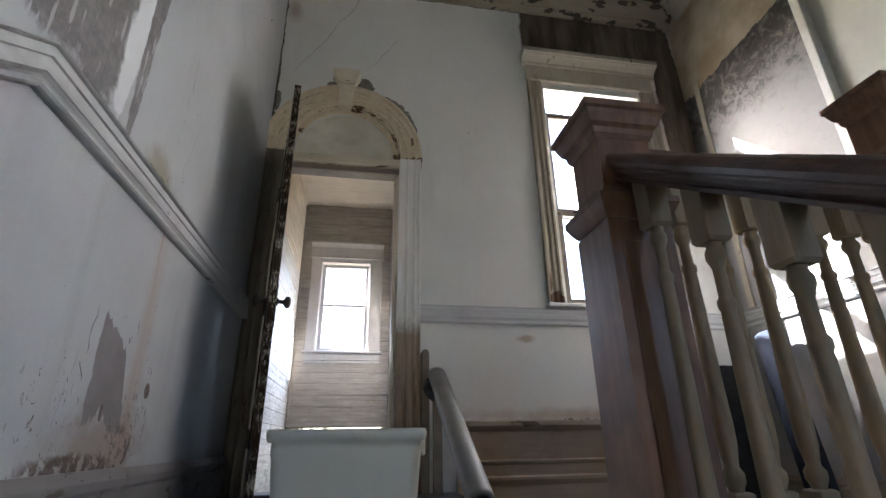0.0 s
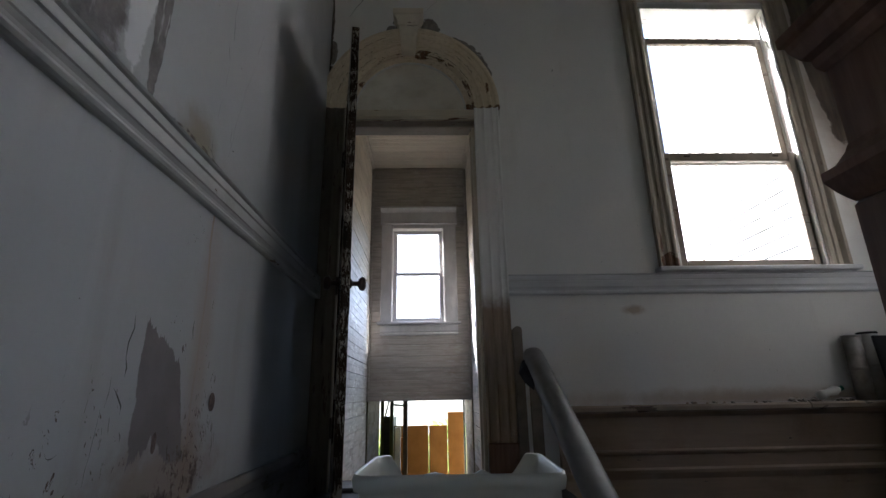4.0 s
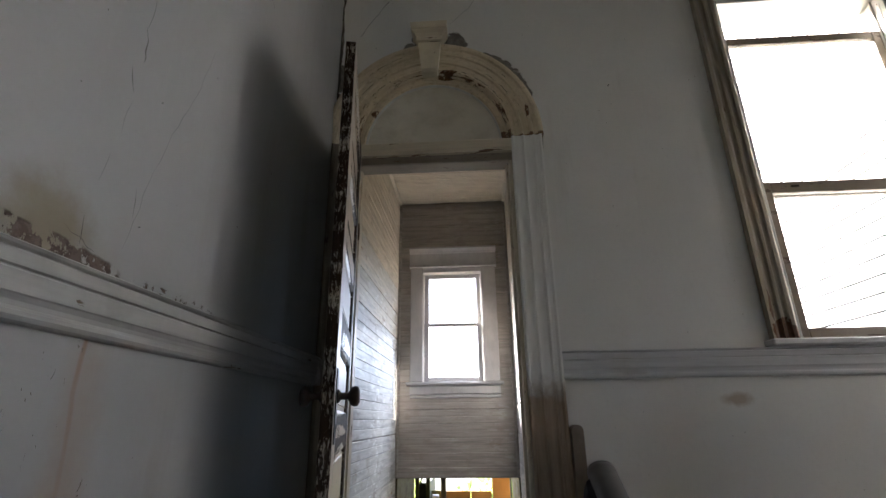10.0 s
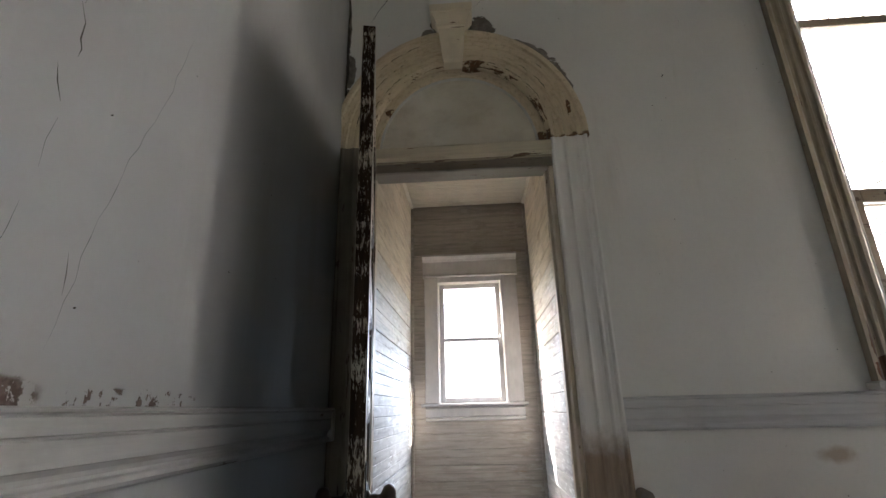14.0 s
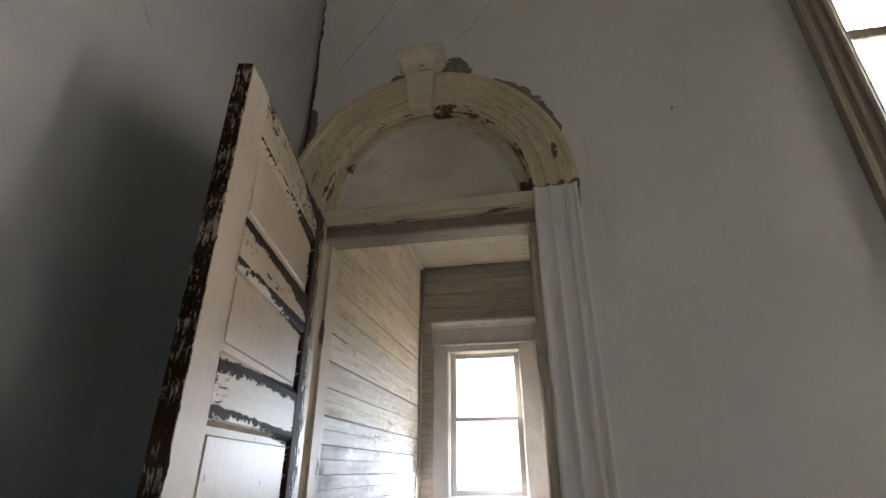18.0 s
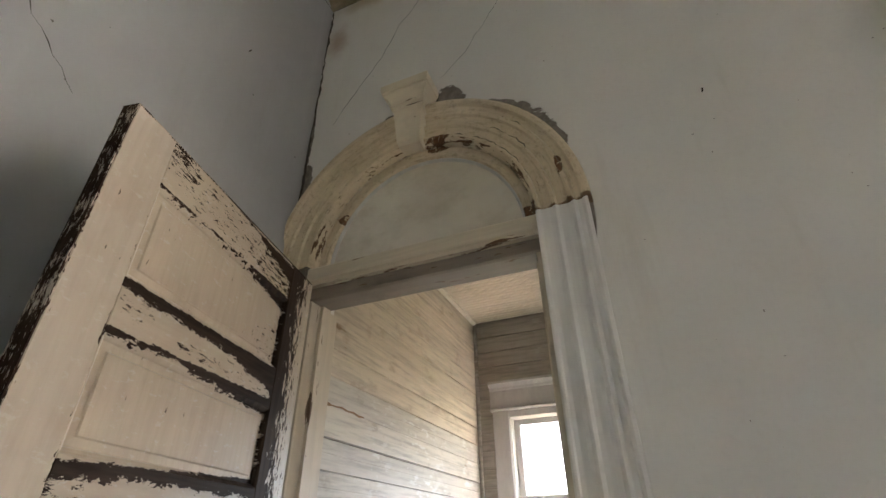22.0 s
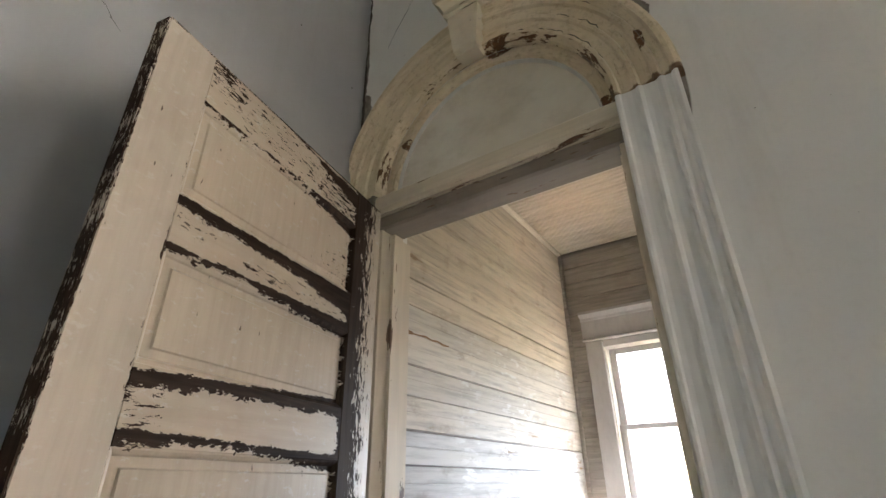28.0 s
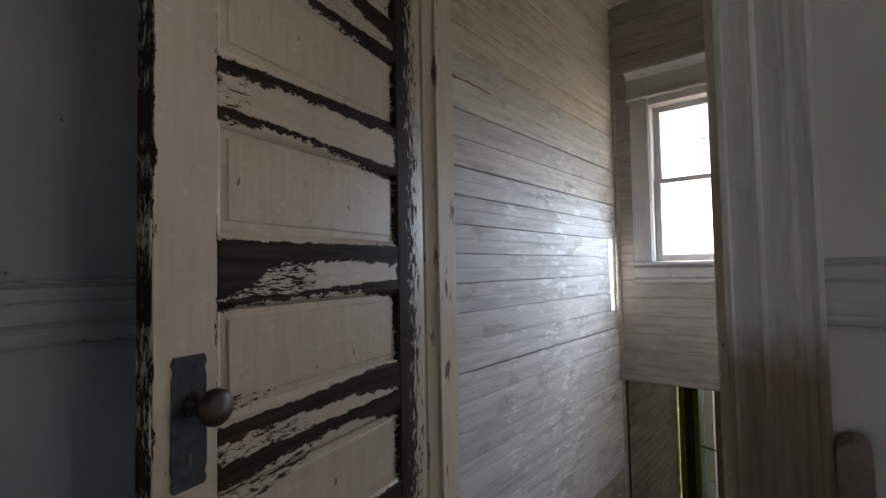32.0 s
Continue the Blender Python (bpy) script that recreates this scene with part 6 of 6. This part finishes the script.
def shrub(name, x, y, z, r, h, n, seed, label):
    rg = random.Random(seed)
    s = thing(name, label, "shrub", pose(x, y, z))
    part("trunk", lathe([(0.07, 0), (0.05, h * 0.4), (0.02, h * 0.8)], 8), M_BARK, s)
    verts, faces = [], []
    for i in range(n):
        a, q, u = rg.uniform(0, 6.283), rg.random() ** 0.5, rg.random()
        lump = 1 + 0.25 * math.sin(3 * a + 5 * u)
        c = Vector((math.cos(a) * q * r * lump, math.sin(a) * q * r * lump, h * (0.25 + 0.75 * u) * (1 - 0.25 * q)))
        t = Vector((rg.gauss(0, 1), rg.gauss(0, 1), rg.gauss(0, 0.6))).normalized()
        p = t.cross(Vector((rg.gauss(0, 1), rg.gauss(0, 1), rg.gauss(0, 1)))).normalized()
        k = rg.uniform(0.05, 0.11)
        b = len(verts)
        verts += [c - t * k, c + p * k * 0.45, c + t * k, c - p * k * 0.45]
        faces.append((b, b + 1, b + 2, b + 3))
    me = bpy.data.meshes.new("foliage")
    me.from_pydata(verts, [], faces)
    me.materials.append(M_LEAF)
    ob = new("foliage", me)
    ob.parent = s
    tagged(ob, "", "", "", "stuff")


for k, (x, y, r, h) in enumerate(((0.3, 9.4, 1.2, 2.9), (-1.7, 9.9, 1.3, 3.0), (2.3, 10.2, 1.4, 3.1), (-3.9, 10.4, 1.5, 3.0))):
    shrub("shrub", x, y, -2.61, r, h, 4200, k, "leafy green shrub in the yard")

# ---- lining boards ----
PITCH = 0.1095


def board_mesh(name, length, material, seam=0.0):
    """One lining board along y, its face towards +x, eased along both edges; seam: an open joint over it."""
    mid = PITCH / 2
    prof = [(-0.013, 0.0005), (-0.002, 0.0005), (0.0, 0.0025), (0.0, mid - 0.003), (-0.0016, mid), (0.0, mid + 0.003), (0.0, PITCH - 0.0025 - seam), (-0.002, PITCH - 0.0005 - seam), (-0.013, PITCH - 0.0005 - seam)]
    bm = sweep(prof, (0, 0, 0), (0, length, 0), (1, 0, 0), (0, 0, 1))
    bmesh.ops.recalc_face_normals(bm, faces=bm.faces[:])
    me = bpy.data.meshes.new(name)
    bm.to_mesh(me)
    bm.free()
    me.materials.append(material)
    return me


Y0 = FW + 0.16
kinds = {m: [board_mesh("board", VB - Y0, m, g) for g in (0.0, 0.002, 0.006)] for m in (M_BOARD_L, M_MID, M_WARM, M_SHADE_TAN)}
cut = board_mesh("board", SLIT_Y - Y0 + 0.02, M_BOARD_L, 0.001)
long_low = board_mesh("board", 6.09 - VB - 0.12, M_SHADE_GREEN)
rb = random.Random(7)
OPEN = (-9, -6, -2, 0, 3)                          # joints that have opened, counted from the one at 1.88 m
row = -29
while 1.88 + PITCH * row < VTOP - 0.01:
    z = 1.88 + PITCH * row
    gap = 2 if row + 1 in OPEN else rb.choice((0, 1, 1))
    for wall, x, flip in ((w_l, VL, 0), (w_r, VR, 1)):
        mat = M_WARM if row >= 2 else M_MID if row >= -2 else M_BOARD_L if z > -0.08 else M_SHADE_TAN
        me = kinds[mat][gap]
        if not flip and SLIT0 - 0.02 < z < SLIT1 - PITCH:
            me = cut
        ob = new("board", me)
        ob.parent = wall
        ob.matrix_basis = pose(x + rb.uniform(-0.001, 0.001), Y0 if not flip else VB, z, 0, 0, 180 if flip else 0)
        if me is cut:
            ob.matrix_basis = pose(x + rb.uniform(-0.001, 0.001), Y0 - 0.004 + 0.022 * abs(z - 1.20) / 0.26, z)
        if z < 0.51:
            ob = new("board", long_low)
            ob.parent = lower
            ob.matrix_basis = pose(x, VB + 0.12 if not flip else 6.09, z, 0, 0, 180 if flip else 0)
    row += 1
part("corner_strip", box((VL - 0.013, VB - 0.075, SLIT0 - 0.01), (VL + 0.001, VB - 0.0225, SLIT1 + 0.06), 0.002), M_BOARD_L, w_l)
M_RUST = plain("rust_stain", (0.27, 0.155, 0.075), 0.7, 0, 0.4, 40.0, 0.1)
crack("rust_streak", [(VL, y, 1.992) for y in (3.32, 3.40, 3.50, 3.58, 3.66)], (1, 0, 0), 0.009, w_l, 0.0025, M_RUST, "rusty brown streak along a joint")
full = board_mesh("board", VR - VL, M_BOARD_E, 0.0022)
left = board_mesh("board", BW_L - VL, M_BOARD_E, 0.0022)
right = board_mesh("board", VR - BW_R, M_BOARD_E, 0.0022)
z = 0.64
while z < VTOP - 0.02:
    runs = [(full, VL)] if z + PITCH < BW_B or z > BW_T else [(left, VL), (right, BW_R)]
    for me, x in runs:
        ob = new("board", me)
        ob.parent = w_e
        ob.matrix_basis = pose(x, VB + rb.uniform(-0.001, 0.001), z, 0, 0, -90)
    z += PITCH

# ---- floor planks ----
x = LW + 0.002
plank = None
k = 0
while x < RW - 0.02:
    w = min(0.105, RW - x)
    if plank is None or w < 0.104:
        ob = part("plank", box((0.001, LAND - 0.03, -0.0215), (w - 0.0015, FW - 0.002, 0.0), 0.002), M_FLOOR, land)
        plank = ob.data
    else:
        ob = new("plank", plank)
        ob.parent = land
    ob.location = (x, 0, rb.uniform(-0.0015, 0.0))
    x += 0.105

# ---- nails and hooks ----
def spike(name, at, out, label, r=0.003, length=0.03):
    a = Vector(at)
    ob = part(name, tube([a, a + Vector(out) * length * 0.6, a + Vector(out) * length + Vector((0, 0, 0.25 * length))], r, 6), M_BRASS)
    tagged(ob, label, "nail", "nails in the walls")


spike("nail", (0.384, FW, 1.833), (0, -1, 0), "bent rusty nail in the plaster beside the door casing", 0.0025, 0.018)
spike("nail", (0.783, FW, 2.71), (0, -1, 0), "rusty nail high in the end wall", 0.0025, 0.012)
spike("nail", (LW, 2.729, 3.211), (1, 0, 0), "dark nail high in the stair wall", 0.0025, 0.012)
spike("nail", (LW, 1.833, 1.723), (1, 0, 0), "small dark nail head in the stair wall", 0.0013, 0.003)
spike("nail", (LW, 1.843, 1.405), (1, 0, 0), "small dark nail head in the stair wall", 0.0013, 0.003)
